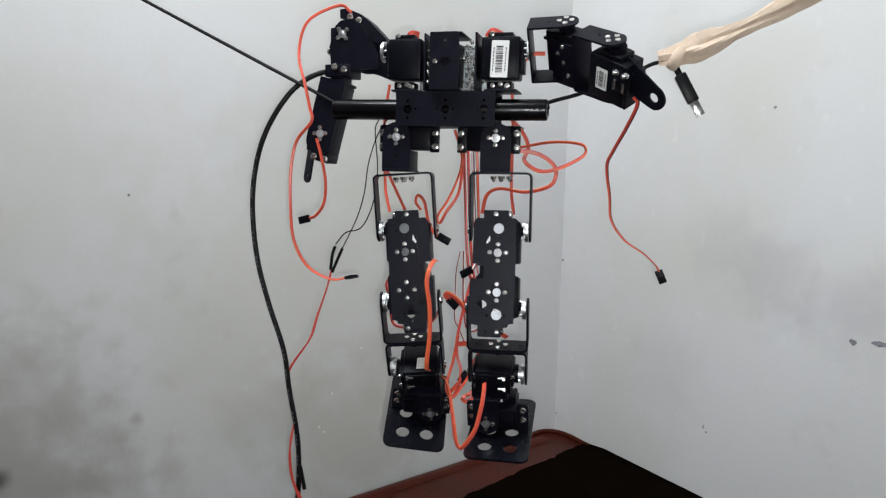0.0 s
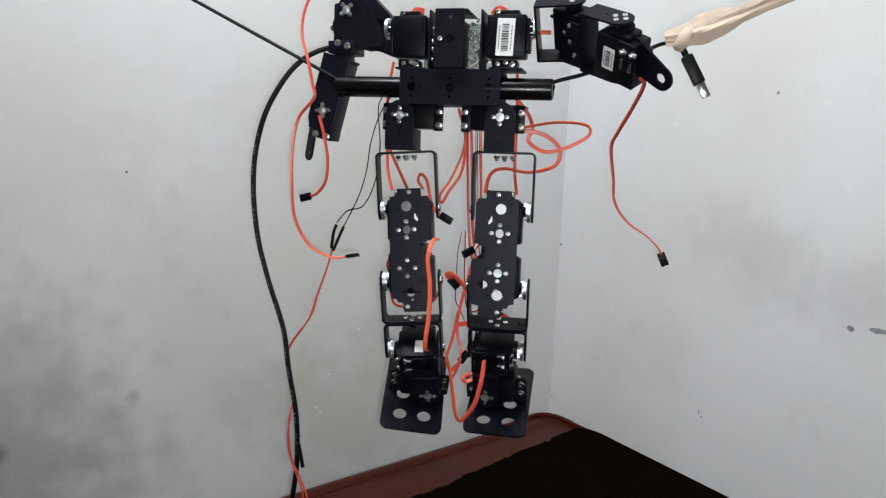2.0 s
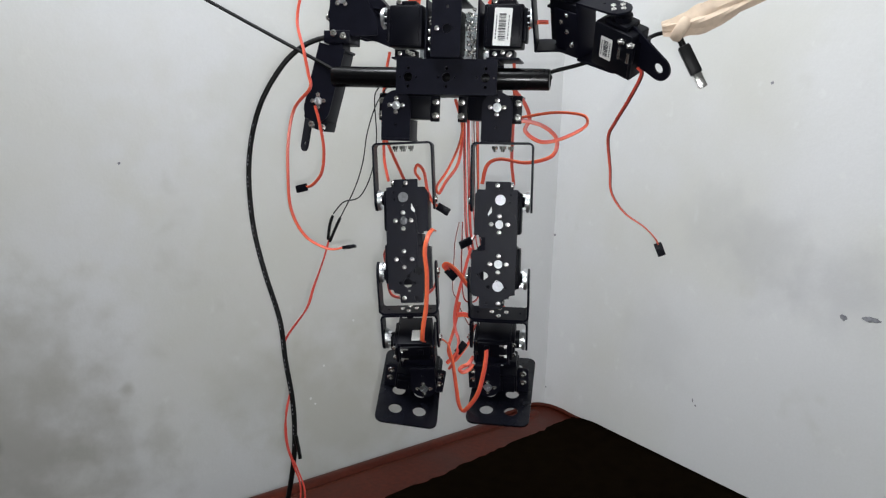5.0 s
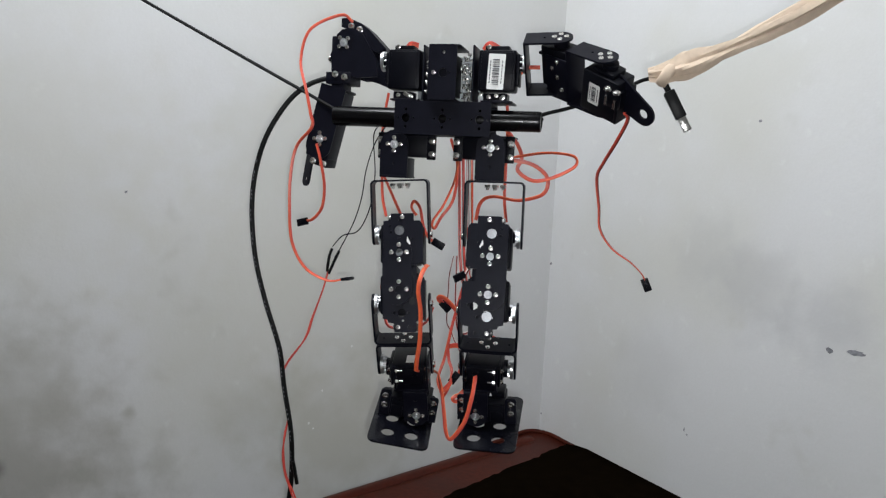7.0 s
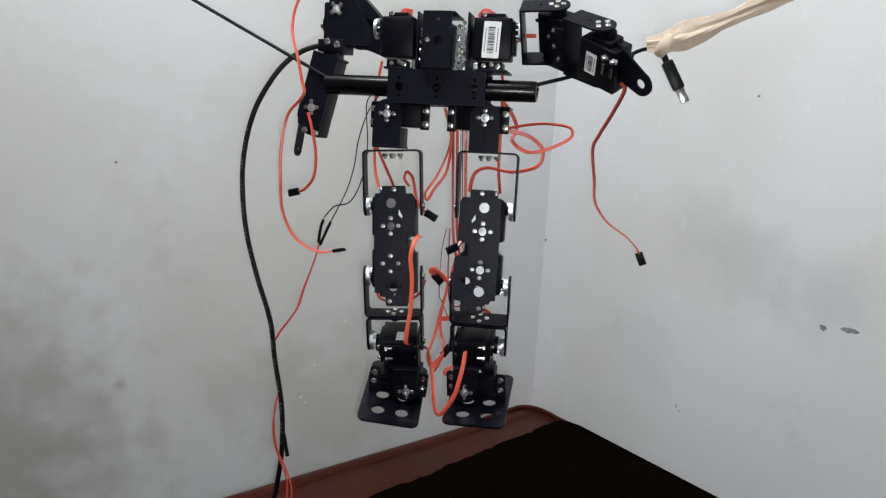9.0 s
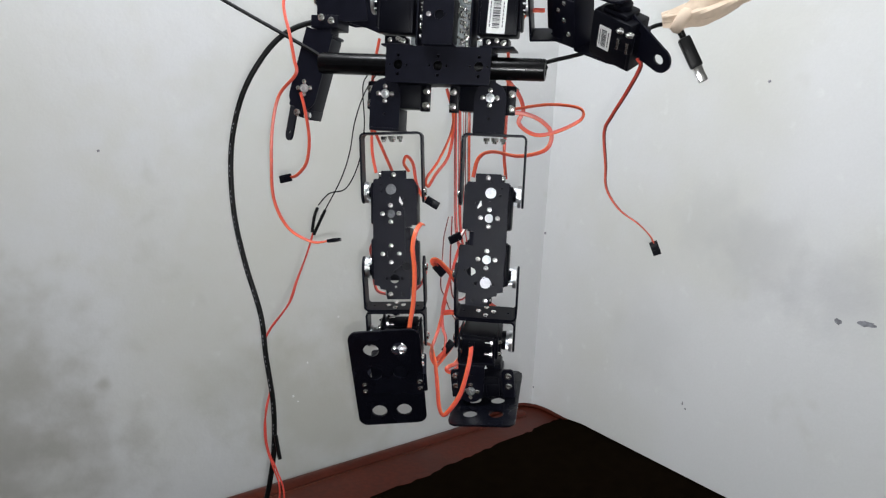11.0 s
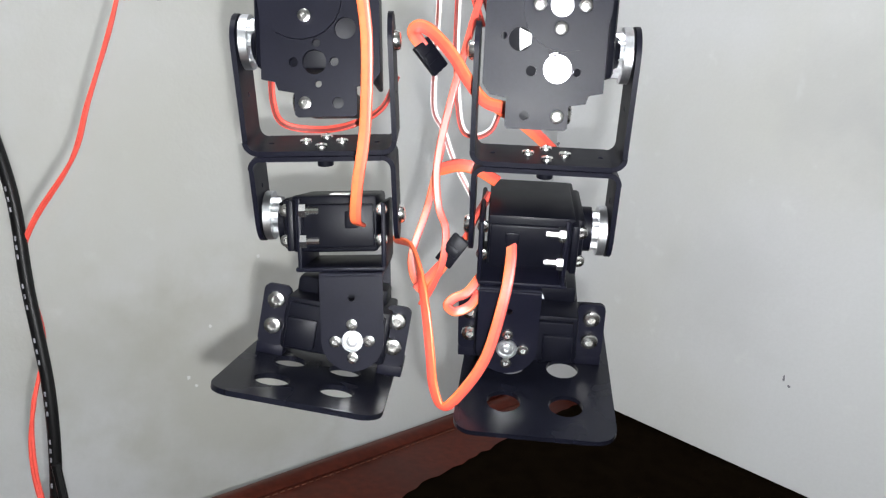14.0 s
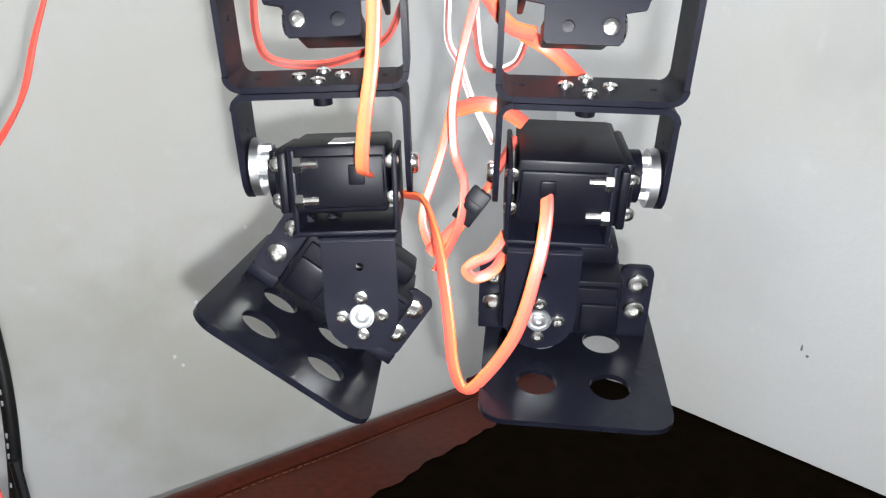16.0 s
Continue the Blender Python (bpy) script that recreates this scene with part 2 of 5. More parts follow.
def sweep(bm, pts, r, side=None, offset=0.0, seg=7, index=0, twist=0.0):
    rings = []
    for k, p in enumerate(pts):
        tan = (pts[min(k + 1, len(pts) - 1)] - pts[max(k - 1, 0)]).normalized()
        view = Vector((0.25, 1, 0.12))
        s = tan.cross(view)
        s = s.normalized() if s.length > 1e-4 else Vector((1, 0, 0))
        n = s.cross(tan).normalized()
        a = twist * k / len(pts)
        s, n = s * math.cos(a) + n * math.sin(a), n * math.cos(a) - s * math.sin(a)
        c = p + s * offset
        rings.append([bm.verts.new(c + (s * math.cos(q * math.tau / seg) + n * math.sin(q * math.tau / seg)) * r) for q in range(seg)])
    for r0, r1 in zip(rings, rings[1:]):
        for k in range(seg):
            f = bm.faces.new((r0[k], r0[(k + 1) % seg], r1[(k + 1) % seg], r1[k]))
            f.material_index = index
    for end in (rings[0], rings[-1]):
        bm.faces.new(end).material_index = index
    return bm


# ---- the room ----
CORNER = Vector((0.0440, 0.8000))
LEFT, RIGHT = radians(-138.2), radians(-44.8)


def wall(name, a, b, z0, z1, thick, mat, label):
    """An upright wall from a to b, thickness to the right of that way."""
    d = (b - a).normalized()
    n = Vector((d.y, -d.x)) * thick
    bm = bmesh.new()
    pts = [a, b, b + n, a + n]
    lo = [bm.verts.new((p.x, p.y, z0)) for p in pts]
    hi = [bm.verts.new((p.x, p.y, z1)) for p in pts]
    bm.faces.new(lo[::-1]), bm.faces.new(hi)
    for k in range(4):
        bm.faces.new((lo[k], lo[(k + 1) % 4], hi[(k + 1) % 4], hi[k]))
    bmesh.ops.recalc_face_normals(bm, faces=bm.faces)
    me = bpy.data.meshes.new(name)
    bm.to_mesh(me)
    bm.free()
    me.materials.append(mat)
    return tagged(new(name, me), label, "wall", kind="structure")


dl, dr = Vector((math.cos(LEFT), math.sin(LEFT))), Vector((math.cos(RIGHT), math.sin(RIGHT)))
pl, pr = CORNER + dl * 4.6, CORNER + dr * 4.8
back = CORNER + dl * 4.6 + dr * 4.8
wall("wall_left", pl, CORNER, 0, 2.8, -0.15, WALL, "stained off-white painted plaster wall meeting the corner")
wall("wall_right", CORNER, pr, 0, 2.8, -0.15, WALL, "off-white painted plaster wall with small scuffs")
wall("wall_back", pr, back, 0, 2.8, -0.15, PAINTED, "plain plaster wall closing the room")
wall("wall_far", back, pl, 0, 2.8, -0.15, PAINTED, "plain plaster wall closing the room")


def slab(name, z0, z1, mat, label):
    bm = bmesh.new()
    pts = [CORNER, pl, back, pr]
    lo = [bm.verts.new((p.x, p.y, z0)) for p in pts]
    hi = [bm.verts.new((p.x, p.y, z1)) for p in pts]
    bm.faces.new(lo), bm.faces.new(hi)
    for k in range(4):
        bm.faces.new((lo[k], lo[(k + 1) % 4], hi[(k + 1) % 4], hi[k]))
    bmesh.ops.recalc_face_normals(bm, faces=bm.faces)
    me = bpy.data.meshes.new(name)
    bm.to_mesh(me)
    bm.free()
    me.materials.append(mat)
    return tagged(new(name, me), label, name, kind="structure")


slab("floor", -0.1, 0.0, GREY, "grey cement floor of the room")
slab("ceiling", 2.8, 2.9, PAINTED, "plain white plaster ceiling")


def wall_mark(along, out, z, w, h, seed, mat, label):
    """A small chip or smear on a wall: along metres from the corner on the way out."""
    bm = bmesh.new()
    rnd = random.Random(seed)
    n = 14
    pts = [(w / 2 * math.cos(k * math.tau / n) * rnd.uniform(0.6, 1.1), h / 2 * math.sin(k * math.tau / n) * rnd.uniform(0.5, 1.15)) for k in range(n)]
    d = out.to_3d()
    nrm = Vector((out.y, -out.x, 0))
    if nrm.dot(Vector((0, -1, 0))) < 0:
        nrm = -nrm
    c = CORNER.to_3d() + d * along + Vector((0, 0, z)) + nrm * 0.0006
    vs = [bm.verts.new((c + d * x + Vector((0, 0, y))) / MM) for x, y in pts]
    mid = bm.verts.new((c + nrm * 0.0004) / MM)
    for k in range(n):
        bm.faces.new((vs[k], vs[(k + 1) % n], mid))
    return tagged(part("wall_mark", bm, mat), label, "wall mark")


SCUFF = material("grey_scuff", (0.22, 0.22, 0.24), 0.8, 0.0, 0.35, 150)
CHIP = material("bare_white_chip", (0.8, 0.8, 0.78), 0.8, 0.0, 0.1, 200)
for a_, z_, w_, h_ in ((0.626, 1.090, 0.011, 0.010), (0.664, 1.095, 0.030, 0.009)):
    wall_mark(a_, dr, z_, w_, h_, int(w_ * 1e4), SCUFF, "grey scuff on the painted wall")
for a_, z_, w_, h_ in ((0.004, 1.133, 0.008, 0.006), (0.004, 0.803, 0.005, 0.005), (0.394, 0.887, 0.004, 0.004), (0.387, 0.894, 0.003, 0.009), (0.481, 1.417, 0.006, 0.005)):
    wall_mark(a_, dr, z_, w_, h_, int(z_ * 1e3), SCUFF, "tiny dark chip on the painted wall")
wall_mark(0.837, dl, 1.258, 0.006, 0.005, 8, SCUFF, "tiny dark speck on the stained wall")
for a_, z_, w_, h_ in ((0.445, 0.981, 0.005, 0.005), (0.524, 0.841, 0.005, 0.007), (0.50, 0.90, 0.004, 0.006), (0.515, 0.83, 0.004, 0.004)):
    wall_mark(a_, dl, z_, w_, h_, int(a_ * 1e3), CHIP, "tiny pale chip in the stained wall")

# ---- table in the corner ----
TABLE_Z = 0.765
TC = Vector((0.0470, 0.7930))
ta, tb = radians(-123.5), radians(-46.4)
tl, tr = Vector((math.cos(ta), math.sin(ta))), Vector((math.cos(tb), math.sin(tb)))


def table_point(u, v, z):
    """u metres along the edge at the stained wall, v along the other."""
    p = TC + tl * u + tr * v
    return Vector((p.x, p.y, z)) / MM


def corner_table():
    top = tagged(new("corner_table"), "brown leatherette-covered table pushed into the corner", "table")
    bm = bmesh.new()
    rim = [(-0.003, 0.10), (-0.003, 0.05), (0.004, 0.018), (0.020, -0.004), (0.045, -0.012), (0.10, -0.008), (0.25, -0.003), (0.9, 0.0), (0.9, 0.85), (-0.014, 0.85), (-0.008, 0.3)]
    lo = [bm.verts.new(table_point(u, v, TABLE_Z - 0.035)) for u, v in rim]
    hi = [bm.verts.new(table_point(u, v, TABLE_Z)) for u, v in rim]
    bm.faces.new(lo), bm.faces.new(hi)
    for k in range(len(rim)):
        bm.faces.new((lo[k], lo[(k + 1) % len(rim)], hi[(k + 1) % len(rim)], hi[k]))
    bmesh.ops.recalc_face_normals(bm, faces=bm.faces)
    bmesh.ops.bevel(bm, geom=list(bm.edges), offset=4, segments=3, affect="EDGES", profile=0.5)
    cover = part("tabletop", bm, LEATHER, top)
    # the folded border along the edge and its stitching
    bm = bmesh.new()
    n = 40
    rows = []
    for k in range(n + 1):
        u = 0.05 + 0.80 * k / n
        wob = 0.0025 * noise.noise((u * 9, 0, 3))
        a, b = table_point(u, 0.004, TABLE_Z + 0.001), table_point(u, 0.034 + wob, TABLE_Z + 0.001)
        mid = (a + b) / 2 + Vector((0, 0, 3.5 + 1.2 * noise.noise((u * 22, 1, 7))))
        rows.append([bm.verts.new(p) for p in (a, a * 0.75 + b * 0.25 + Vector((0, 0, 3)), mid, a * 0.2 + b * 0.8 + Vector((0, 0, 2.6)), b)])
    for r0, r1 in zip(rows, rows[1:]):
        for k in range(4):
            bm.faces.new((r0[k], r0[k + 1], r1[k + 1], r1[k]))
    part("folded_border", bm, LEATHER, top)
    # the raised lip that runs round the corner and along the other wall
    bm = bmesh.new()
    lip = [(0.16, -0.004), (0.10, -0.006), (0.06, -0.010), (0.036, -0.009), (0.018, 0.000), (0.004, 0.020), (-0.002, 0.05), (-0.002, 0.09), (-0.004, 0.2), (-0.008, 0.4), (-0.012, 0.8)]
    lip_path = smooth_path([table_point(u, v, TABLE_Z + 0.002) for u, v in lip], 12)
    for k, p in enumerate(lip_path):
        p.z += 0.9 * noise.noise((k * 0.35, 4, 1)) + (1.0 if 20 < k < 90 else 0.0)
    sweep(bm, lip_path, 4.6, seg=10)
    part("corner_lip", bm, LEATHER, top)
    bm = bmesh.new()
    for k in range(90):
        u = 0.06 + 0.0088 * k
        c = table_point(u, 0.039 + 0.0025 * noise.noise((u * 9, 0, 3)), TABLE_Z + 0.0006)
        box(bm, -2.6, 2.6, -0.4, 0.4, -0.4, 0.6, 0, Matrix.Translation(c) @ Matrix.Rotation(ta, 4, "Z"))
    tagged(part("stitching", bm, THREAD, top, "row of pale thread stitches"), kind="stuff")
    for u, v in ((0.1, 0.12), (0.8, 0.08), (0.1, 0.75), (0.8, 0.75)):
        bm = bmesh.new()
        c = table_point(u, v, 0)
        box(bm, c.x - 22, c.x + 22, c.y - 22, c.y + 22, 0, TABLE_Z / MM - 36, 3)
        part("leg", bm, LEATHER, top)
    return top


corner_table()


def dark_cloth():
    """A black fleece thrown over the table; its near edge is ragged."""
    bm = bmesh.new()
    n = 60
    lo, hi = [], []
    for k in range(n + 1):
        f = k / n
        u = -0.003 + 0.80 * f
        # the ragged border runs beside the stitched edge and slowly away from it
        w = 0.092 + 0.075 * f + 0.010 * noise.noise((f * 9, 2, 0)) + 0.007 * noise.noise((f * 34, 5, 0)) + 0.003 * noise.noise((f * 90, 8, 0))
        inner = table_point(u, w, TABLE_Z + 0.004 + 0.002 * noise.noise((f * 12, 9, 0)))
        outer = table_point(u - 0.010 * (1 - f), 0.84, TABLE_Z + 0.005)
        hi.append([bm.verts.new(inner.lerp(outer, g) + Vector((0, 0, (3.0 + 4.5 * math.exp(-u / 0.02)) * min(1, g * 14) + 1.5 * noise.noise((f * 8, g * 10, 4))))) for g in (0, 0.012, 0.03, 0.08, 0.2, 0.4, 0.7, 1)])
    for r0, r1 in zip(hi, hi[1:]):
        for k in range(7):
            bm.faces.new((r0[k], r0[k + 1], r1[k + 1], r1[k]))
    ob = part("dark_cloth", bm, FLEECE)
    m = ob.modifiers.new("thickness", "SOLIDIFY")
    m.thickness, m.offset = 0.003, -1
    return tagged(ob, "black fleece cloth with a ragged edge lying on the table", "cloth")


dark_cloth()

# ---- small parts shared by the robot ----


def screw_mesh(r, h, name, slot=True):
    """A pan-head screw whose head points along -y."""
    bm = bmesh.new()
    prof = [(r, 0), (r, -0.45 * h), (r * 0.88, -0.82 * h), (r * 0.62, -0.98 * h), (r * 0.42, -1.0 * h), (r * 0.30, -0.35 * h)]
    rings = []
    for pr_, py in prof:
        rings.append([bm.verts.new((pr_ * math.cos(a * math.tau / 12), py, pr_ * math.sin(a * math.tau / 12))) for a in range(12)])
    for q0, q1 in zip(rings, rings[1:]):
        for k in range(12):
            bm.faces.new((q0[k], q0[(k + 1) % 12], q1[(k + 1) % 12], q1[k]))
    bm.faces.new(rings[-1])
    return finish(name, bm, STEEL)


SCREW = screw_mesh(2.7, 1.7, "screw")
BOLT = screw_mesh(4.1, 2.8, "bolt")


def stud_mesh():
    """A threaded end with its nut, pointing along -x."""
    bm = bmesh.new()
    cyl(bm, "x", (-3.8, 0, 0), 1.4, 7.6, 10)
    cyl(bm, "x", (-1.2, 0, 0), 3.0, 2.6, 6)
    for k in range(4):
        cyl(bm, "x", (-3.4 - k, 0, 0), 1.6, 0.45, 10)
    return finish("stud", bm, STEEL)


STUD = stud_mesh()


def nut_mesh():
    """A hexagon nut with the screw's end standing out of it, pointing along -y."""
    bm = bmesh.new()
    cyl(bm, "y", (0, -1.6, 0), 3.3, 3.2, 6)
    cyl(bm, "y", (0, -3.0, 0), 1.6, 5.0, 10)
    return finish("nut", bm, STEEL)


NUT = nut_mesh()
TURN = {"-y": (0, 0, 0), "y": (0, 0, 180), "-x": (0, 0, -90), "x": (0, 0, 90), "z": (-90, 0, 0), "-z": (90, 0, 0)}


def screws(parent, places, facing="-y", mesh=None, name="screw"):
    for x, y, z in places:
        ob = part(name, mesh or SCREW, None, parent, at=mm(x, y, z, *TURN[facing]))


def four(x, z, d):
    return [(x - d, z), (x + d, z), (x, z - d), (x, z + d)]


def horn_mesh():
    """A round aluminium servo horn about the x axis, its rim knurled, its boss towards -x."""
    bm = bmesh.new()
    n = 64
    prof = [(1.6, 3.0, 0), (1.6, 10.4, 0), (-1.6, 10.4, 0), (-1.6, 6.2, 2.6), (-5.2, 6.2, 2.6), (-5.2, 5.2, 0), (-6.5, 5.2, 0), (-6.5, 2.4, 0), (-5.0, 2.2, 0)]
    rings = []
    for x, r, lobe in prof:
        ring = []
        for k in range(n):
            q = k * math.tau / n
            rr = r + lobe * max(0.0, math.cos(8 * q)) ** 0.7 + (0.25 * (k % 2) if r > 10 else 0)
            ring.append(bm.verts.new((x, rr * math.cos(q), rr * math.sin(q))))
        rings.append(ring)
    for q0, q1 in zip(rings, rings[1:]):
        for k in range(n):
            bm.faces.new((q0[k], q0[(k + 1) % n], q1[(k + 1) % n], q1[k]))
    bm.faces.new(rings[0]), bm.faces.new(rings[-1])
    return finish("servo_horn", bm, ALU)


HORN = horn_mesh()


def hub_mesh():
    """The bright centre of a horn seen through a bracket, facing -y."""
    bm = bmesh.new()
    n = 24
    prof = [(4.4, 0.6), (4.4, -0.9), (3.5, -1.0), (3.3, 0.2), (2.5, 0.2), (2.4, -0.9), (1.9, -1.2), (1.0, -1.2), (0.8, -0.2)]
    rings = [[bm.verts.new((r * math.cos(a * math.tau / n), y, r * math.sin(a * math.tau / n))) for a in range(n)] for r, y in prof]
    for q0, q1 in zip(rings, rings[1:]):
        for k in range(n):
            bm.faces.new((q0[k], q0[(k + 1) % n], q1[(k + 1) % n], q1[k]))
    bm.faces.new(rings[-1])
    return finish("horn_hub", bm, ALU)


HUB = hub_mesh()


def servo(parent, s, m):
    """A standard servo in its parts: shaft along +x (times s) at the origin, body towards -x, broad sides to +-y, length along z."""
    t = m @ Matrix.Diagonal((s, 1, 1, 1))
    for name, blocks in (("servo_case", [(-44, -9, -10.5, 10.5, -33, 11, 1.2)]), ("servo_lid", [(-9.5, -6, -10.2, 10.2, -32, 10.4, 0.8)]),
                         ("servo_flange", [(-18, -15, -10.4, 10.4, -39.5, 17.5, 0.8)]), ("servo_base", [(-46, -43.5, -9, 9, -31, 9, 0.6)])):
        bm = bmesh.new()
        for block in blocks:
            box(bm, *block, t)
        part(name, bm, PLASTIC, parent)
    bm = bmesh.new()
    cyl(bm, "x", (-3.4, 0, 0), 8.6, 5.6, 24, 6.0, t)
    part("output_boss", bm, PLASTIC, parent)


def sticker(parent, w, h, at, rows=11):
    """A white label with a printed code of plain bars."""
    bm = bmesh.new()
    plate(bm, rounded(-w / 2, w / 2, -h / 2, h / 2, 1.0, 3), 0.25, (), FACE)
    lab = part("sticker", bm, WHITE, parent, "white paper sticker with a bar code", at)
    bm = bmesh.new()
    rnd = random.Random(3)
    z = -h * 0.36
    while z < h * 0.36:
        t = rnd.choice((0.35, 0.6, 0.9, 1.2)) * h / 36
        box(bm, -w * 0.22, w * 0.18, -0.35, -0.05, z, z + t, 0)
        z += t + rnd.choice((0.4, 0.7, 1.1)) * h / 36
    for x in (-w * 0.36, w * 0.34):
        for k in range(7):
            box(bm, x - 0.4, x + 0.4, -0.3, -0.05, -h * 0.33 + k * h * 0.095, -h * 0.33 + k * h * 0.095 + h * 0.07, 0)
    me = finish("printed_bars", bm, INK)
    bars = new("printed_bars", me)
    bars.parent = parent
    bars.matrix_basis = at
    return lab


# ---- wires ----


def ribbon(bm, pts, r, twist=0.0):
    """A flat lead of three strands moulded side by side, swept along the points in one skin."""
    arcs = [(-1.7 * r, 250, 90, 0), (0.0, 120, 60, 1), (1.7 * r, 90, -90, 2), (0.0, -60, -120, 1), (-1.7 * r, -90, -110, 0)]
    prof = []
    for cx, a0, a1, slot in arcs:
        n = 5 if abs(a1 - a0) > 90 else 2
        prof += [(cx + r * math.cos(radians(a0 + (a1 - a0) * k / (n - 1))), r * math.sin(radians(a0 + (a1 - a0) * k / (n - 1))), slot) for k in range(n)]
    rings = []
    for k, p in enumerate(pts):
        tan = (pts[min(k + 1, len(pts) - 1)] - pts[max(k - 1, 0)]).normalized()
        s = tan.cross(Vector((0.25, 1, 0.12)))
        s = s.normalized() if s.length > 1e-4 else Vector((1, 0, 0))
        n = s.cross(tan).normalized()
        a = twist * k / len(pts)
        s, n = s * math.cos(a) + n * math.sin(a), n * math.cos(a) - s * math.sin(a)
        rings.append([bm.verts.new(p + s * x + n * y) for x, y, _ in prof])
    m = len(prof)
    for r0, r1 in zip(rings, rings[1:]):
        for k in range(m):
            bm.faces.new((r0[k], r0[(k + 1) % m], r1[(k + 1) % m], r1[k])).material_index = prof[k][2]
    for end in (rings[0], rings[-1]):
        bm.faces.new(end).material_index = 1
    return bm


def lead(parent, pts, twist=0.0, plug=True, r=0.62, colours=None, name="servo_lead", label="flat three-strand orange and red servo lead", plug_turn=0):
    """A flat servo lead through the points, with its black connector at the last one."""
    path = smooth_path(pts)
    bm = ribbon(bmesh.new(), path, r, twist)
    ob = part(name, bm, colours or [ORANGE, VERMILION, RED], parent, label)
    if plug:
        d = (path[-1] - path[-4]).normalized()
        q = d.to_track_quat("X", "Z").to_matrix().to_4x4()
        bm = bmesh.new()
        box(bm, -2, 12, -1.6, 1.6, -4.0, 4.0, 0.5)
        box(bm, 3, 7, -1.9, 1.9, -3.0, 3.0, 0.3)
        for k in (-2.5, 0, 2.5):
            box(bm, 9.5, 12.3, -0.6, 0.6, k - 0.8, k + 0.8, 0)
        c = part("connector", bm, PLASTIC, ob if parent is None else parent, "black three-pin plug")
        c.matrix_basis = Matrix.Translation(path[-1] * MM) @ q @ Matrix.Rotation(radians(plug_turn), 4, "X")
    return ob


# ---- the robot ----
robot = tagged(new("humanoid_robot"), "black metal humanoid robot kit with servo joints hanging from a tube", "robot")
robot.matrix_basis = pose(0, 0, 1.34)


def u_bracket(bm, half, depth, base, axis, t=2.0, w=11.0, holes=()):
    """A U of bent sheet metal: base at z = base, two straps to a round end about z = axis, both bends rounded."""
    up = 1 if axis > base else -1
    r = 5.5
    lo = base - t if up > 0 else base
    plate(bm, rounded(-half + r, half - r, -depth, depth, 0.3), t, [(hx, hy, 1.2) for hx, hy in holes], Matrix.Translation((0, 0, lo)))
    n = 7
    for s in (-1, 1):
        x = half - t if s > 0 else -half
        top = base + up * (r - t)
        plate(bm, tongue(w, top, axis), t, [(0, (base + axis) / 2, 1.1)], Matrix.Translation((x, 0, 0)) @ SIDE)
        cx, cz = s * (half - r), base + up * (r - t)
        turn = [radians(90 * k / n) for k in range(n + 1)]
        bend = [(cx + s * r * math.sin(q), cz - up * r * math.cos(q)) for q in turn]
        bend += [(cx + s * (r - t) * math.sin(q), cz - up * (r - t) * math.cos(q)) for q in reversed(turn)]
        plate(bm, bend, depth * 2 - 1, (), Matrix.Translation((0, -depth + 0.5, 0)) @ FACE)
    return bm


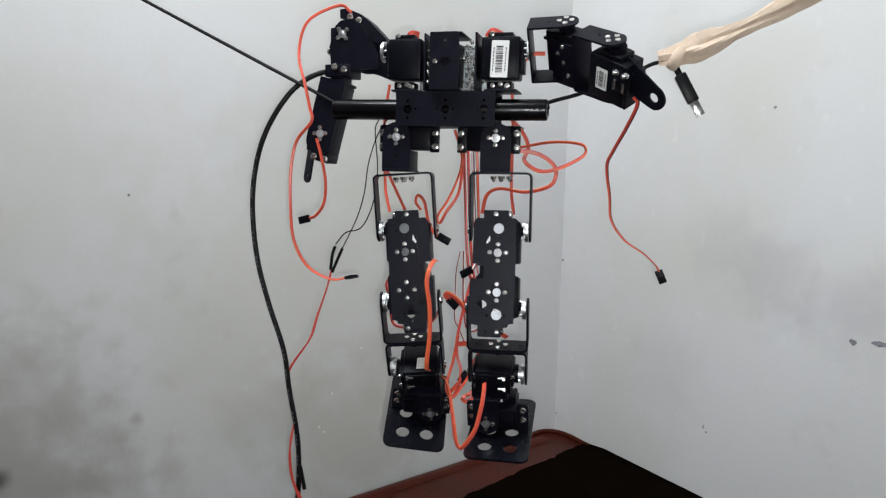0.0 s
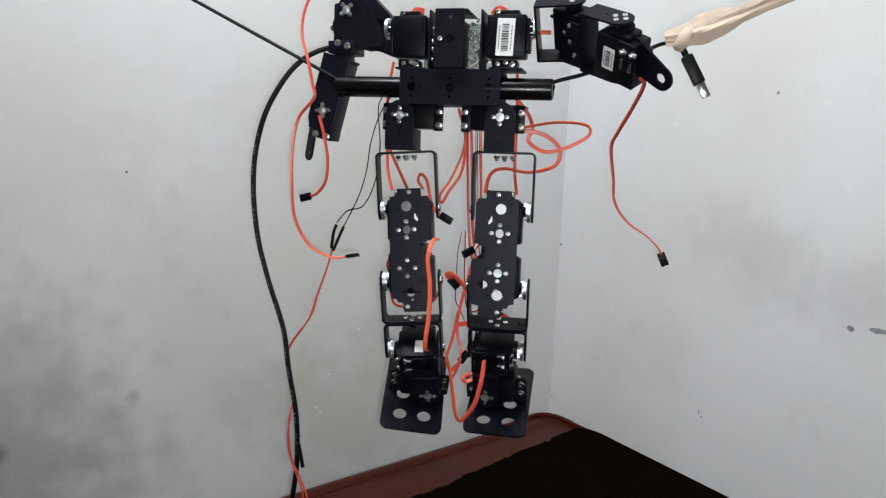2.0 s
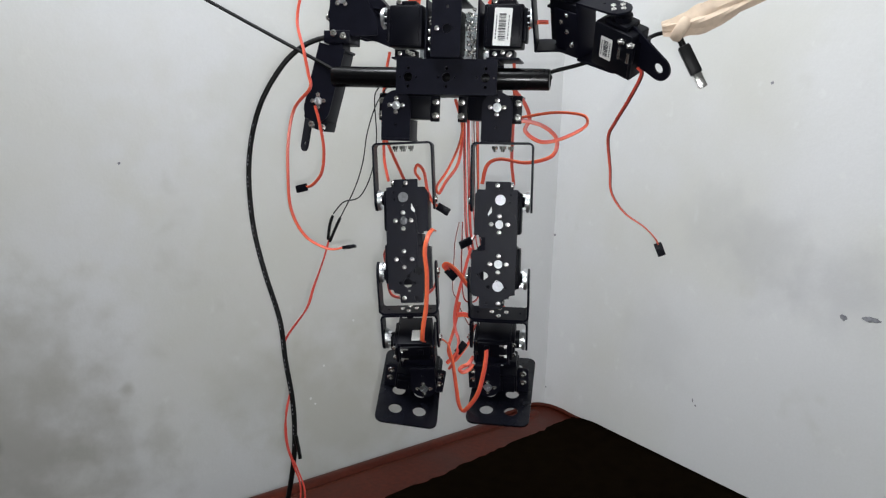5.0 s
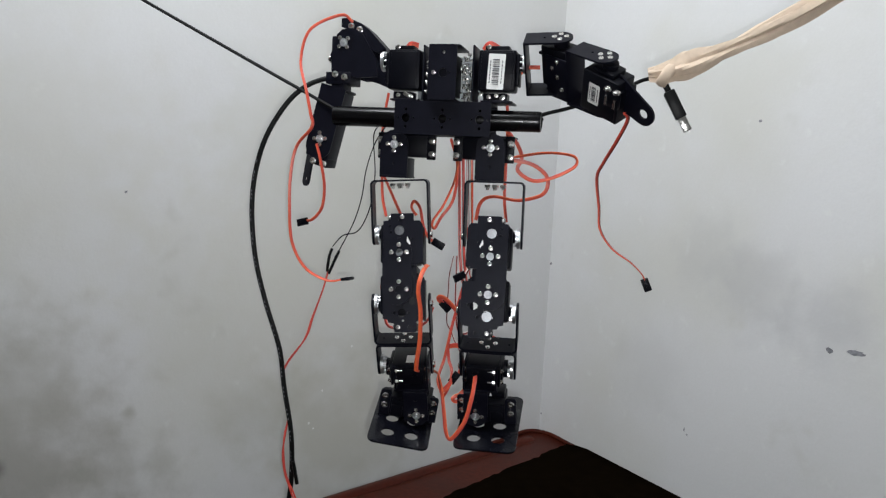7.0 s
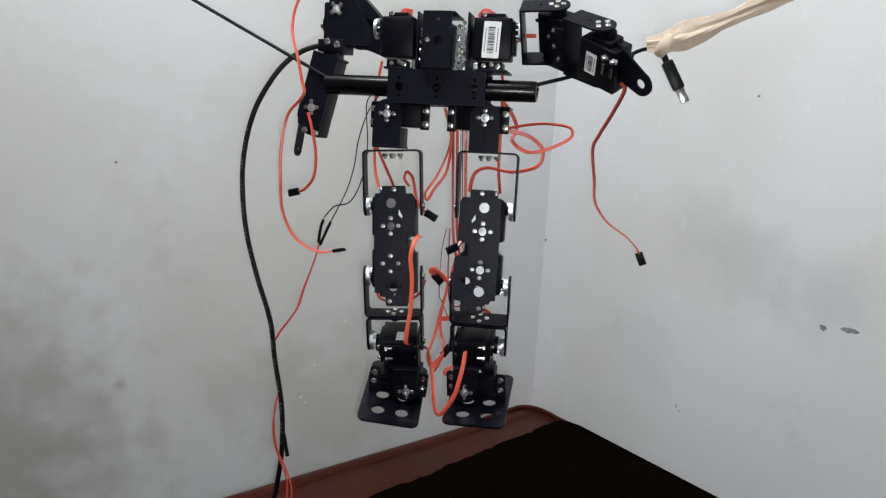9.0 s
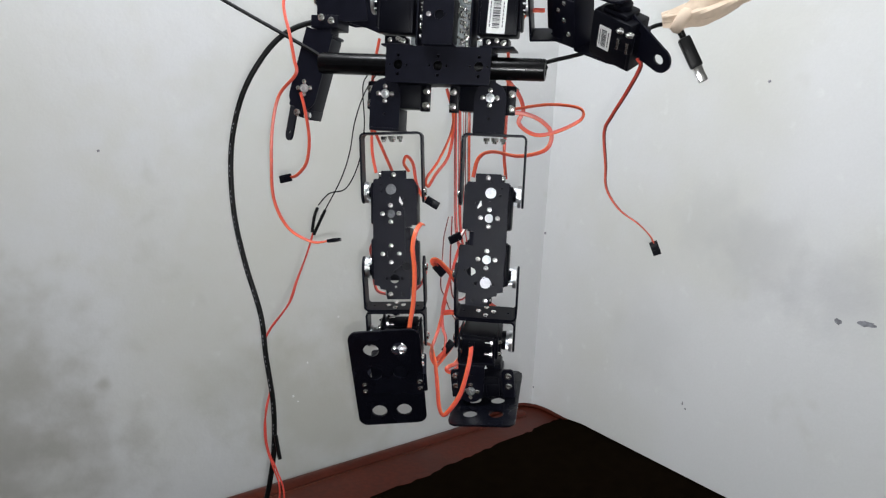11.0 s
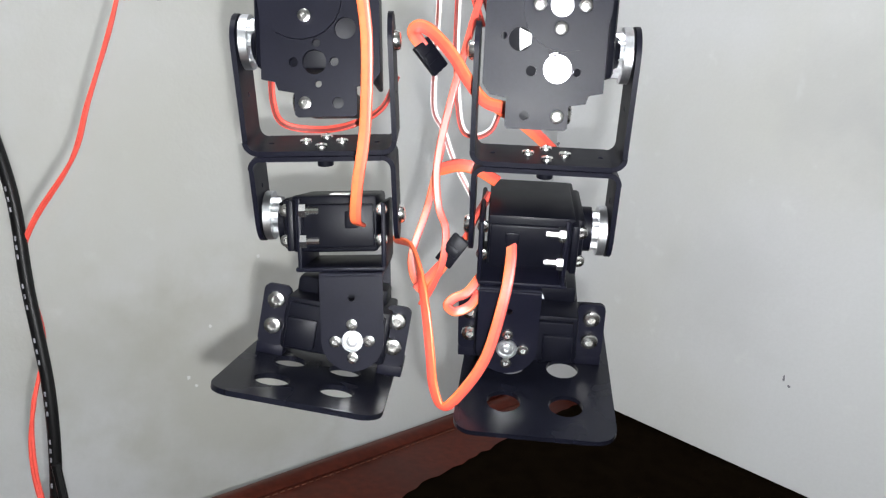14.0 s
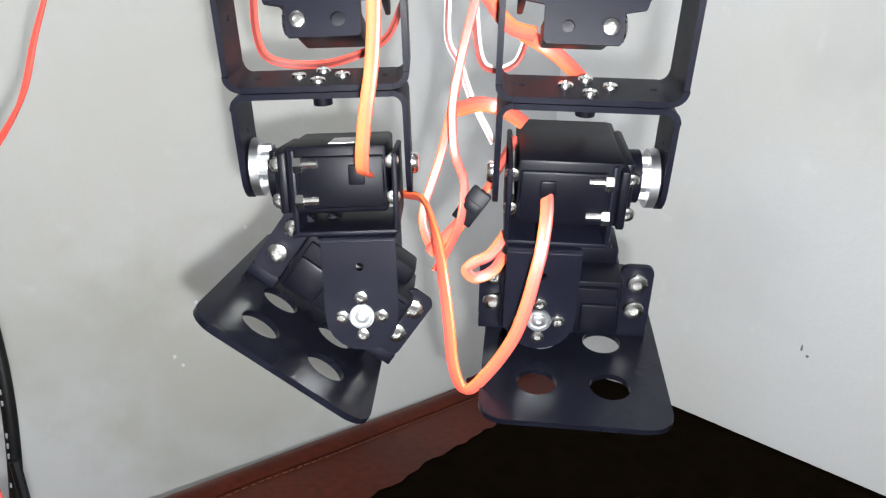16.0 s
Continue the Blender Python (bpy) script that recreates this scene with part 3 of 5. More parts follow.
def leg(s, hx):
    """The joints of one leg as separate parts. s: +1 or -1, the side on which the horns lie."""
    made = {}
    # hip block: servo with its shaft to the front, held under the chest channel
    bm = bmesh.new()
    cyl(bm, "y", (0, -1, 0), 8.5, 12, 24)
    for x0, x1 in ((-43, -33), (13, 23)):
        a, b = sorted((x0 * s, x1 * s))
        box(bm, a, b, 5, 8, -15, 13, 1.0)
    box(bm, *sorted((-42 * s, 22 * s)), 8, 34, 11.5, 13.5, 0.6)
    box(bm, *sorted((-33 * s, 13 * s)), 6, 36, -12.5, 11, 1.0)
    ob = made["hip"] = part("hip_block", bm, PLASTIC, robot, at=mm(hx, 0, 0))
    screws(ob, [(x * s, 5, z) for x in (-39, 19) for z in (5, -9)], mesh=BOLT, name="bolt")
    # front plate and its bottom return, turning with the hip horn
    bm = bmesh.new()
    plate(bm, tongue(15.5, -33, 0), 2, [(0, -20, 1.6)], Matrix.Translation((0, -8, 0)) @ FACE)
    box(bm, -15.5, 15.5, -8, 24, -36, -34, 0.7)
    cyl(bm, "x", (0, -6.6, -34.4), 1.6, 30.6, 10)
    box(bm, *sorted((-15.5 * s, -13.5 * s)), -7, 20, -35, -14, 0.6)
    hp = part("hip_plate", bm, BRACKET, robot, at=mm(hx, 0, 0))
    # block added behind the plate to keep light out of its hole
    bm = bmesh.new()
    box(bm, -11, 11, -5.5, 22, -32, -13.5, 1.0)
    part("hole_backing", bm, PLASTIC, hp)
    screws(hp, [(x, -8, z) for x, z in four(0, 0, 7)])
    part("horn_hub", HUB, None, hp, "bright horn hub", mm(0, -8.4, 0))
    # yoke: the long U that holds the thigh
    bm = bmesh.new()
    u_bracket(bm, 31, 12.5, -36.6, -93.6, 2.0, 11, [(-20, 0), (20, 0)])
    ob = made["yoke"] = part("hip_yoke", bm, BRACKET, robot)
    screws(ob, [(x, y, -38.6) for x, y in ((-8, 0), (0, -7), (8, 0), (0, 7))], "-z", NUT, "nut")
    part("servo_horn", HORN, None, ob, "knurled aluminium horn", mm(26.5 * s, 0, -93.6, 0, 0, 0 if s > 0 else 180))
    screws(ob, [(-31 * s, 0, -93.6)], "-x" if s > 0 else "x", BOLT, "bolt")
    # thigh: two servos in brackets back to back behind a link plate, pivot at the hip pitch axis
    bm = bmesh.new()
    plate(bm, rounded(2 * s - 15.5, 2 * s + 15.5, -78, -8, 15), 2, [(0, -23, 4.2), (0, -62, 4.2)] if s > 0 else [(0, -23, 4.2), (0, -62, 4.2)], Matrix.Translation((0, -22.2, 0)) @ FACE)
    ob = made["thigh"] = part("thigh", bm, BRACKET, robot)
    for dz, flip in ((0, 1), (-77, -1)):
        servo(ob, s, Matrix.Translation((24 * s, 0, dz)) @ Matrix.Diagonal((1, 1.5, flip, 1)))
        a, b = (-33, 9) if flip > 0 else (-87, -46)
        bm = bmesh.new()
        box(bm, *sorted((14 * s, 21 * s)), -14, 15, a, b, 2.5)
        part("servo_cover", bm, PLASTIC, ob)
    up = [(-25, -34), (-25, 6), (-22, 11), (-15, 11), (-15, 19), (9, 19), (9, 12), (17, 11), (17, -34), (13, -36), (-20, -36), (-20, -34)]
    lw = [(-26, -49), (-27, -52), (-27, -90), (-24, -94), (-18, -95), (-18, -105), (-17, -106), (4, -106), (5, -105), (5, -97), (11, -96), (12, -93), (17, -92), (17, -51), (13, -49)]
    uh = [(0, 1, 5.2), (-1 * s, -23, 4.6), (9 * s, -1, 1.4), (10 * s, 6, 1.2), (0, 12, 1.3), (0, -8, 1.3), (-13 * s, -9, 1.2)]
    lh = [(0, -62, 4.6), (-14 * s, -74, 4.3), (-20 * s, -73, 1.2), (-2 * s, -78, 1.8), (0, -84, 5.2), (-9.5 * s, -85, 1.9), (7 * s, -85, 1.5), (-11 * s, -101, 1.8), (1 * s, -101, 1.8)] if s > 0 else [(-11 * s, -101, 2.2), (1 * s, -101, 1.8), (-14.4 * s, -74, 4.0), (-2.7 * s, -86, 4.5), (-10 * s, -86, 1.7), (5 * s, -86, 1.7), (-4 * s, -94, 1.3), (-3.6 * s, -79.2, 1.6)]
    for y, outline, holes, edge in ((-20, up, uh, (-34, 6)), (-20.3, lw, lh, (-93, -49))):
        bm = bmesh.new()
        plate(bm, [(x * s, z) for x, z in outline], 2, holes, Matrix.Translation((0, y, 0)) @ FACE)
        box(bm, *sorted((-25 * s, -23 * s)), -19, 15, *edge, 0.7)
        part("thigh_plate", bm, BRACKET, ob)
    bm = bmesh.new()
    box(bm, *sorted((-18 * s, 14 * s)), -18, 17, -49, -36, 0.8)
    part("spacer", bm, BRACKET, ob)
    # a wedge-shaped window in the plate through which the pale servo label shows
    bm = bmesh.new()
    plate(bm, [(-12 * s, -13), (-8.5 * s, -6), (-7.5 * s, -14), (-11 * s, -15)], 0.6, (), Matrix.Translation((0, -20.7, 0)) @ FACE)
    part("label_glimpse", bm, WHITE, ob, "pale corner of a sticker")
    if s > 0:
        bm = bmesh.new()
        plate(bm, [(-14, -78), (-10, -75.5), (-10, -72), (-14.5, -70)], 0.4, (), Matrix.Translation((0, -18.0, 0)) @ FACE)
        part("label_glimpse", bm, WHITE, ob, "pale corner of a sticker")
    for z in (1, -23, -62, -84) if s > 0 else (1, -23):
        bm = bmesh.new()
        cyl(bm, "y", (0, -17.4, z), 6.0, 1.0, 20)
        box(bm, -1.2, 3.5, -18.4, -17.8, z - 0.6, z + 3, 0.2)
        part("bearing_cap", bm, CAP if s > 0 else DULL, ob, "pale round cap behind the plate")
    screws(ob, [(x, -22.4, z) for q in (-23, -62) for x, z in four(0, q, 8)])
    screws(ob, [(-3 * s, -20, 15), (1 * s, -20.3, -101)])
    for a, b in ((11, 19), (-104, -96)):
        bm = bmesh.new()
        box(bm, *sorted(((-12 if a > 0 else -17) * s, (10 if a > 0 else 4) * s)), -18, 12, a, b, 1.0)
        part("servo_ear", bm, PLASTIC, ob)
    screws(ob, [(10 * s, -13, 15), (4 * s, -13, -100)], "x" if s > 0 else "-x", BOLT, "bolt")
    # shin: two U brackets back to back, pivot at the knee
    bm = bmesh.new()
    u_bracket(bm, 31, 12.5, -41, 0, 2.0, 11, [(-22, 0), (22, 0)])
    ob = made["shin"] = part("shin_bracket", bm, BRACKET, robot)
    bm = bmesh.new()
    u_bracket(bm, 30, 12.5, -45.4, -73, 2.0, 11)
    part("ankle_bracket", bm, BRACKET, ob)
    screws(ob, [(x, y, -41) for x, y in ((-7.5, 0), (0, -7.5), (7.5, 0), (0, 7.5))], "z")
    bm = bmesh.new()
    cyl(bm, "z", (0, -1, -48), 3.4, 4.5, 12)
    part("nut", bm, PLASTIC, ob)
    part("servo_horn", HORN, None, ob, "knurled aluminium horn", mm(26.5 * s, 0, 0, 0, 0, 0 if s > 0 else 180))
    part("servo_horn", HORN, None, ob, "knurled aluminium horn", mm(25.5 * s, 0, -73, 0, 0, 0 if s > 0 else 180))
    screws(ob, [(-31 * s, 0, 0), (-30 * s, 0, -73)], "-x" if s > 0 else "x", BOLT, "bolt")
    # ankle: bracket with a front tongue, and the servo lying in it; pivot at the ankle pitch axis
    off = -11 * s
    bm = bmesh.new()
    plate(bm, tongue(13, -20, -48), 2, [(0, -30, 1.5)], Matrix.Translation((off, -23, 0)) @ FACE)
    box(bm, off - 13, off + 13, -23, 20, -21.6, -19.8, 0.7)
    cyl(bm, "x", (off, -21.6, -20.9), 1.5, 25.6, 10)
    plate(bm, tongue(13, -20, -48), 2, (), Matrix.Translation((off, 18, 0)) @ FACE)
    ob = made["ankle"] = part("ankle_plate", bm, BRACKET, robot)
    bm = bmesh.new()
    box(bm, *sorted((-25.5 * s, -23.5 * s)), -20, 20, -18, 9, 0.8)
    box(bm, *sorted((-25 * s, 12 * s)), -20, 20, -19.6, -17.6, 0.8)
    box(bm, *sorted((9 * s, 11 * s)), -20, 20, -19, 11, 0.8)
    part("servo_cradle", bm, BRACKET, ob)
    bm = bmesh.new()
    box(bm, *sorted((-22 * s, 13 * s)), -19, 24, -11.5, 12.0, 1.4)
    box(bm, *sorted((-21 * s, 8.4 * s)), -20.6, -14, -9.5, 8.5, 1.0)
    part("servo", bm, PLASTIC, ob)
    bm = bmesh.new()
    box(bm, *sorted((11.5 * s, 14.5 * s)), -23, 27, -10.5, 10.5, 0.8)
    part("servo_flange", bm, PLASTIC, ob)
    bm = bmesh.new()
    box(bm, *sorted((13 * s, 17 * s)), -17, 18, -10.5, 11.0, 1.6)
    part("servo_lid", bm, PLASTIC, ob)
    bm = bmesh.new()
    cyl(bm, "x", (18.5 * s, 0, 0), 9.5, 5, 24)
    part("output_boss", bm, PLASTIC, ob)
    bm = bmesh.new()
    box(bm, *sorted((-14.5 * s, -9 * s)), -21.6, -18, -1.5, 5.5, 0.6)
    part("lead_grommet", bm, PLASTIC, ob)
    if s < 0:
        bm = bmesh.new()
        box(bm, 2, 11, -14, 2, 12, 12.3, 0)
        part("sticker", bm, WHITE, ob, "small white paper sticker")
    screws(ob, [(x, -23, z) for x, z in four(off, -48, 7)])
    part("horn_hub", HUB, None, ob, "bright horn hub", mm(off, -23.4, -48))
    for z in (6, -6.5):
        part("stud", STUD, None, ob, "bright stud with nut", mm(9 * s, -21.5, z, 0, 0, 0 if s > 0 else 180))
        screws(ob, [(15.5 * s, -18, z), (-23.6 * s, -17, z)], mesh=SCREW)
    # foot: roll servo standing on the sole plate, pivot at the roll axis
    bm = bmesh.new()
    box(bm, *sorted((-14 * s, 31 * s)), -14, 22, -11, 12, 1.4)
    ob = made["foot"] = part("foot_block", bm, PLASTIC, robot)
    bm = bmesh.new()
    cyl(bm, "y", (0, -17, 0), 9, 8, 24)
    part("output_boss", bm, PLASTIC, ob)
    for x0, x1, *rest in ((-12, 29, -16, -13, -10, 10, 0.8), (16, 29, -17.5, -12, -9, 4, 1.0), (-10, 30, 0, 20, 10, 19, 2)):
        bm = bmesh.new()
        box(bm, *sorted((x0 * s, x1 * s)), *rest)
        part("servo_lid", bm, PLASTIC, ob)
    bm = bmesh.new()
    plate(bm, [(13 * s, 13), (16 * s, 13), (14.5 * s, 17)], 0.4, (), Matrix.Translation((0, -0.7, 0)) @ FACE)
    part("label_glimpse", bm, WHITE, ob, "pale corner of a sticker")
    for x0, x1 in ((-22, -11), (31, 43)):
        a, b = sorted((x0 * s, x1 * s))
        bm = bmesh.new()
        plate(bm, rounded(a, b, -13, 14, 3), 2.2, (), Matrix.Translation((0, -5, 0)) @ FACE)
        box(bm, a, b, -5, 16, -17.4, -12.5, 0.5)
        part("servo_ear", bm, BRACKET, ob)
    screws(ob, [(x * s, -5, z) for x in (-16.5, 37) for z in (7.5, -4)], mesh=BOLT, name="bolt")
    screws(ob, [(x * s, y, -19.5) for x in (-15, 37) for y in (2, 10)], "-z")
    bm = bmesh.new()
    cx = 14 * s
    plate(bm, rounded(cx - 33, cx + 33, -58, 53, 9, 6), 2.2, [(cx - 13, -37, 7.2), (cx + 13, -37, 7.2), (cx - 12, -10, 7.2), (cx + 12, -10, 7.2), (cx - 12, 36, 7.2), (cx + 12, 36, 7.2)], Matrix.Translation((0, 0, -19.5)))
    part("sole_plate", bm, SOLE, ob, "black sole plate with round holes")
    return made


right_leg, left_leg = leg(1, 53.0), leg(-1, -52.5)


def stance(base, s, roll, hip, knee, ankle, twist):
    """Poses of the joints of a leg in the robot's space, from its angles in degrees."""
    yoke = base @ pose(0, 0, 0, 0, roll, 0)
    thigh = yoke @ mm(0, 0, -93.6, hip)
    shin = thigh @ mm(0, 0, -74.8 if s < 0 else -77.6, knee)
    ank = shin @ mm(0, 0, -76.0 if s < 0 else -72.5, ankle)
    foot = ank @ mm(-11 * s, 0, -48, 0, twist) @ pose(0, 0, 0, 0, 0, -1.0 if s < 0 else -2.0)
    return {"yoke": yoke, "thigh": thigh, "shin": shin, "ankle": ank, "foot": foot}


def torso():
    bm = bmesh.new()
    holes = []
    for x in (-39, 1, 41):
        holes += [(x, 28, 4.6), (x, 37, 1.6), (x, 19, 1.6), (x - 8.5, 28, 1.1), (x + 8.5, 28, 1.1)]
    plate(bm, rounded(-51.5, 52.5, 11, 46, 1.5), 2, holes, Matrix.Translation((0, -15, 0)) @ FACE)
    box(bm, -51.5, 52.5, -14.5, 20, 44, 46, 0.7)
    box(bm, -51.5, 52.5, -14.5, 24, 11, 13, 0.7)
    box(bm, -51.5, 52.5, 22, 24, 12, 46, 0.7)
    chest = part("chest_channel", bm, BRACKET, robot)
    bm = bmesh.new()
    plate(bm, rounded(-14, 16, 47, 103, 1.5), 2, [(2, 95, 1.7), (2, 74, 4.8), (-5, 74, 1.0), (9, 74, 1.0)], Matrix.Translation((0, -24, 0)) @ FACE)
    box(bm, -14, 19, -23, 20, 101, 103, 0.7)
    box(bm, -14, 16, -23, 20, 46.2, 48.2, 0.7)
    head = part("neck_bracket", bm, BRACKET, robot)
    bm = bmesh.new()
    box(bm, -10, 12, -14, 24, 52, 95, 1.5)
    cyl(bm, "y", (2, -18, 74), 8, 6, 24)
    part("neck_servo", bm, PLASTIC, robot)
    bm = bmesh.new()
    cyl(bm, "y", (2, -21.4, 74), 4.0, 1.0, 18)
    part("bearing_cap", bm, PLASTIC, head)
    screws(head, [(-8, -24, 74)])
    # a bare circuit board and metal bits behind the neck
    bm = bmesh.new()
    rnd = random.Random(5)
    box(bm, -36, 40, 16, 18, 47, 96, 0.4)
    board = part("circuit_board", bm, material("pale_circuit_board", (0.30, 0.33, 0.34), 0.35, 0.0, 0.4, 900), robot, "pale circuit board with soldered parts")
    bm = bmesh.new()
    for k in range(190):
        x, z, q = rnd.uniform(-34, 38), rnd.uniform(48, 96), rnd.uniform(0.8, 2.8)
        y = 13.5 - q
        if k > 70:
            x, y = (rnd.uniform(-20, -15) if k % 3 == 0 else rnd.uniform(18, 29)), rnd.uniform(-12, 12)
            q *= 0.6
        box(bm, x - q, x + q, y, y + 2.5 + q, z - q * 0.7, z + q * 0.7, 0.2)
    tagged(part("soldering", bm, STEEL, board), kind="stuff")
    # shoulder servos
    for s, x0, x1 in ((-1, -62.0, -27.0), (1, 36.0, 75.0)):
        bm = bmesh.new()
        box(bm, x0, x1, -11, 11, 58, 99.5, 1.8)
        box(bm, x0 + 3, x1 - 3, -11.6, 11.6, 60, 97.5, 0.6)
        a, b = sorted(((x0 if s < 0 else x1), (x0 if s < 0 else x1) + 3.5 * s))
        box(bm, a, b, -9, 9, 64, 96, 1)
        cyl(bm, "x", (((x0 if s < 0 else x1) + 4 * s), 0, 88), 8, 6, 24)
        for z0, z1 in ((48, 56), (99, 104)):
            box(bm, x0 + 6, x1 - 8, -8, 10, z0, z1, 0.8)
        sv = part("shoulder_servo", bm, PLASTIC, robot)
        bm = bmesh.new()
        inner = x1 if s < 0 else x0
        box(bm, *sorted((inner - 4 * s, inner - 6 * s)), -14, 22, 47, 104, 0.7)
        box(bm, x0 + 4, x1 - 2, -12, 22, 46.2, 48.2, 0.6)
        part("shoulder_bracket", bm, BRACKET, robot)
        screws(sv, [(x0 + 12, -8, 52), (x1 - 12, -8, 52), (x0 + 10, -8, 102.5), (x0 + 26, -8, 51), (x0 + 20, -8, 53.5)])
        screws(sv, [(inner - 7 * s, y, z) for y in (-8, -2) for z in (56, 66, 74)], "-x" if s > 0 else "x")
        part("servo_horn", HORN, None, sv, "knurled aluminium horn", mm((x0 - 8 if s < 0 else x1 + 8), 0, 88, 0, 0, 180 if s < 0 else 0))
        if s > 0:
            sticker(sv, 17.5, 36, mm(55, -11.9, 77.5, 0, 2, 0))


torso()


def bent_arm():
    """The arm that hangs down: a shoulder bracket and a forearm servo with a flat finger."""
    bm = bmesh.new()
    front = [(p[0] + 15, p[2] - 2) for p in ((-135.1, 10.0, 110.5), (-133.6, 10.0, 118.9), (-127.8, 10.0, 124.1), (-118.6, 10.0, 125.6), (-110.8, 10.0, 124.2), (-103.6, 10.0, 119.8), (-85.7, 10.0, 91.1), (-84.7, 10.0, 73.3), (-109.3, 10.0, 71.8), (-123.8, 10.0, 75.6), (-138.4, 10.0, 81.2), (-140.6, 10.0, 96.9))]
    strip = [(p[0] + 12, p[2] - 2) for p in ((-130.5, 22.0, 138.7), (-122.5, 22.0, 139.6), (-106.6, 22.0, 133.1), (-96.0, 22.0, 125.1), (-78.2, 22.0, 107.3), (-76.8, 22.0, 100.7), (-91.7, 22.0, 103.4), (-107.8, 22.0, 123.0), (-130.4, 22.0, 129.6))]
    web = [(p[0] + 12, p[2] - 2) for p in ((-113.6, 22.0, 74.9), (-91.2, 22.0, 75.2), (-88.7, 22.0, 80.6), (-81.4, 22.0, 104.4), (-76.9, 22.0, 106.7), (-73.5, 22.0, 69.6), (-70.8, 22.0, 62.3), (-85.8, 22.0, 67.9))]
    plate(bm, front, 2.2, (), Matrix.Translation((0, -17, 0)) @ FACE)
    plate(bm, front, 2.2, (), Matrix.Translation((0, 16, 0)) @ FACE)
    plate(bm, strip, 22, (), Matrix.Translation((0, -5, 0)) @ FACE)
    plate(bm, web, 3, (), Matrix.Translation((0, -5, 0)) @ FACE)
    box(bm, -126, -98, -14, 15, 76, 116, 2)
    box(bm, -130, -100, -18, 14, 63, 76, 1)
    box(bm, -124, -108, -16, 6, 54, 64, 1)
    ob = part("upper_arm", bm, BRACKET, robot)
    c, d = (-110, 108), 6.5
    screws(ob, [(c[0] + d * math.cos(radians(a)), -17, c[1] + d * math.sin(radians(a))) for a in (40, 130, 220, 310)])
    part("horn_hub", HUB, None, ob, "bright horn hub", mm(c[0], -17.4, c[1]))
    screws(ob, [(-106, -5, 128), (-96, -5, 124), (-118, -18, 73), (-107, -18, 70)], mesh=BOLT, name="bolt")
    screws(ob, [(-130, -4, 92)], "-x", BOLT, "bolt")
    bm = bmesh.new()
    tilt = Matrix.Translation((-125, 0, 20)) @ Matrix.Rotation(radians(14), 4, "Y")
    box(bm, -17, 11, -20, 11, -42, 37, 2.5, tilt)
    plate(bm, tongue(15, 40, -28), 2.2, (), tilt @ Matrix.Translation((-3, -22, 0)) @ FACE)
    box(bm, -18, 12, -22, 12, 36.5, 40, 1.6, tilt)
    box(bm, -8, 12, -20, 8, -50, -40, 1, tilt)
    ob = part("forearm", bm, BRACKET, robot)
    for a in (15, 105, 195, 285):
        p = tilt @ Vector((-3 + 6.5 * math.cos(radians(a)), -22, -20 + 6.5 * math.sin(radians(a))))
        screws(ob, [tuple(p)])
    p = tilt @ Vector((-3, -22.4, -20))
    part("horn_hub", HUB, None, ob, "bright horn hub", mm(*p))
    screws(ob, [tuple(tilt @ Vector((x, -21, -46))) for x in (-4, 8)], mesh=BOLT, name="bolt")
    bm = bmesh.new()
    plate(bm, tongue(7, 44, 0), 2, [(0, 2, 2.2)], Matrix.Translation((-157, -4, -46)) @ Matrix.Rotation(radians(9), 4, "Y") @ Matrix.Rotation(radians(-34), 4, "Z") @ FACE)
    part("finger_plate", bm, BRACKET, ob)


bent_arm()
for ob in [o for o in robot.children if o.name.split('.')[0] in ("upper_arm", "forearm")]:
    ob.matrix_basis = mm(-12, 27, 2)


def flange(bm, m, x0, x1, z, w=12.5, t=2.0):
    tip = [(x1 + w * math.sin(radians(a)), -w * math.cos(radians(a))) for a in range(0, 181, 15)]
    plate(bm, [(x0, -w)] + tip + [(x0, w)], t, [(x1 - 16, 0, 1.3)], m @ Matrix.Translation((0, 0, z)))


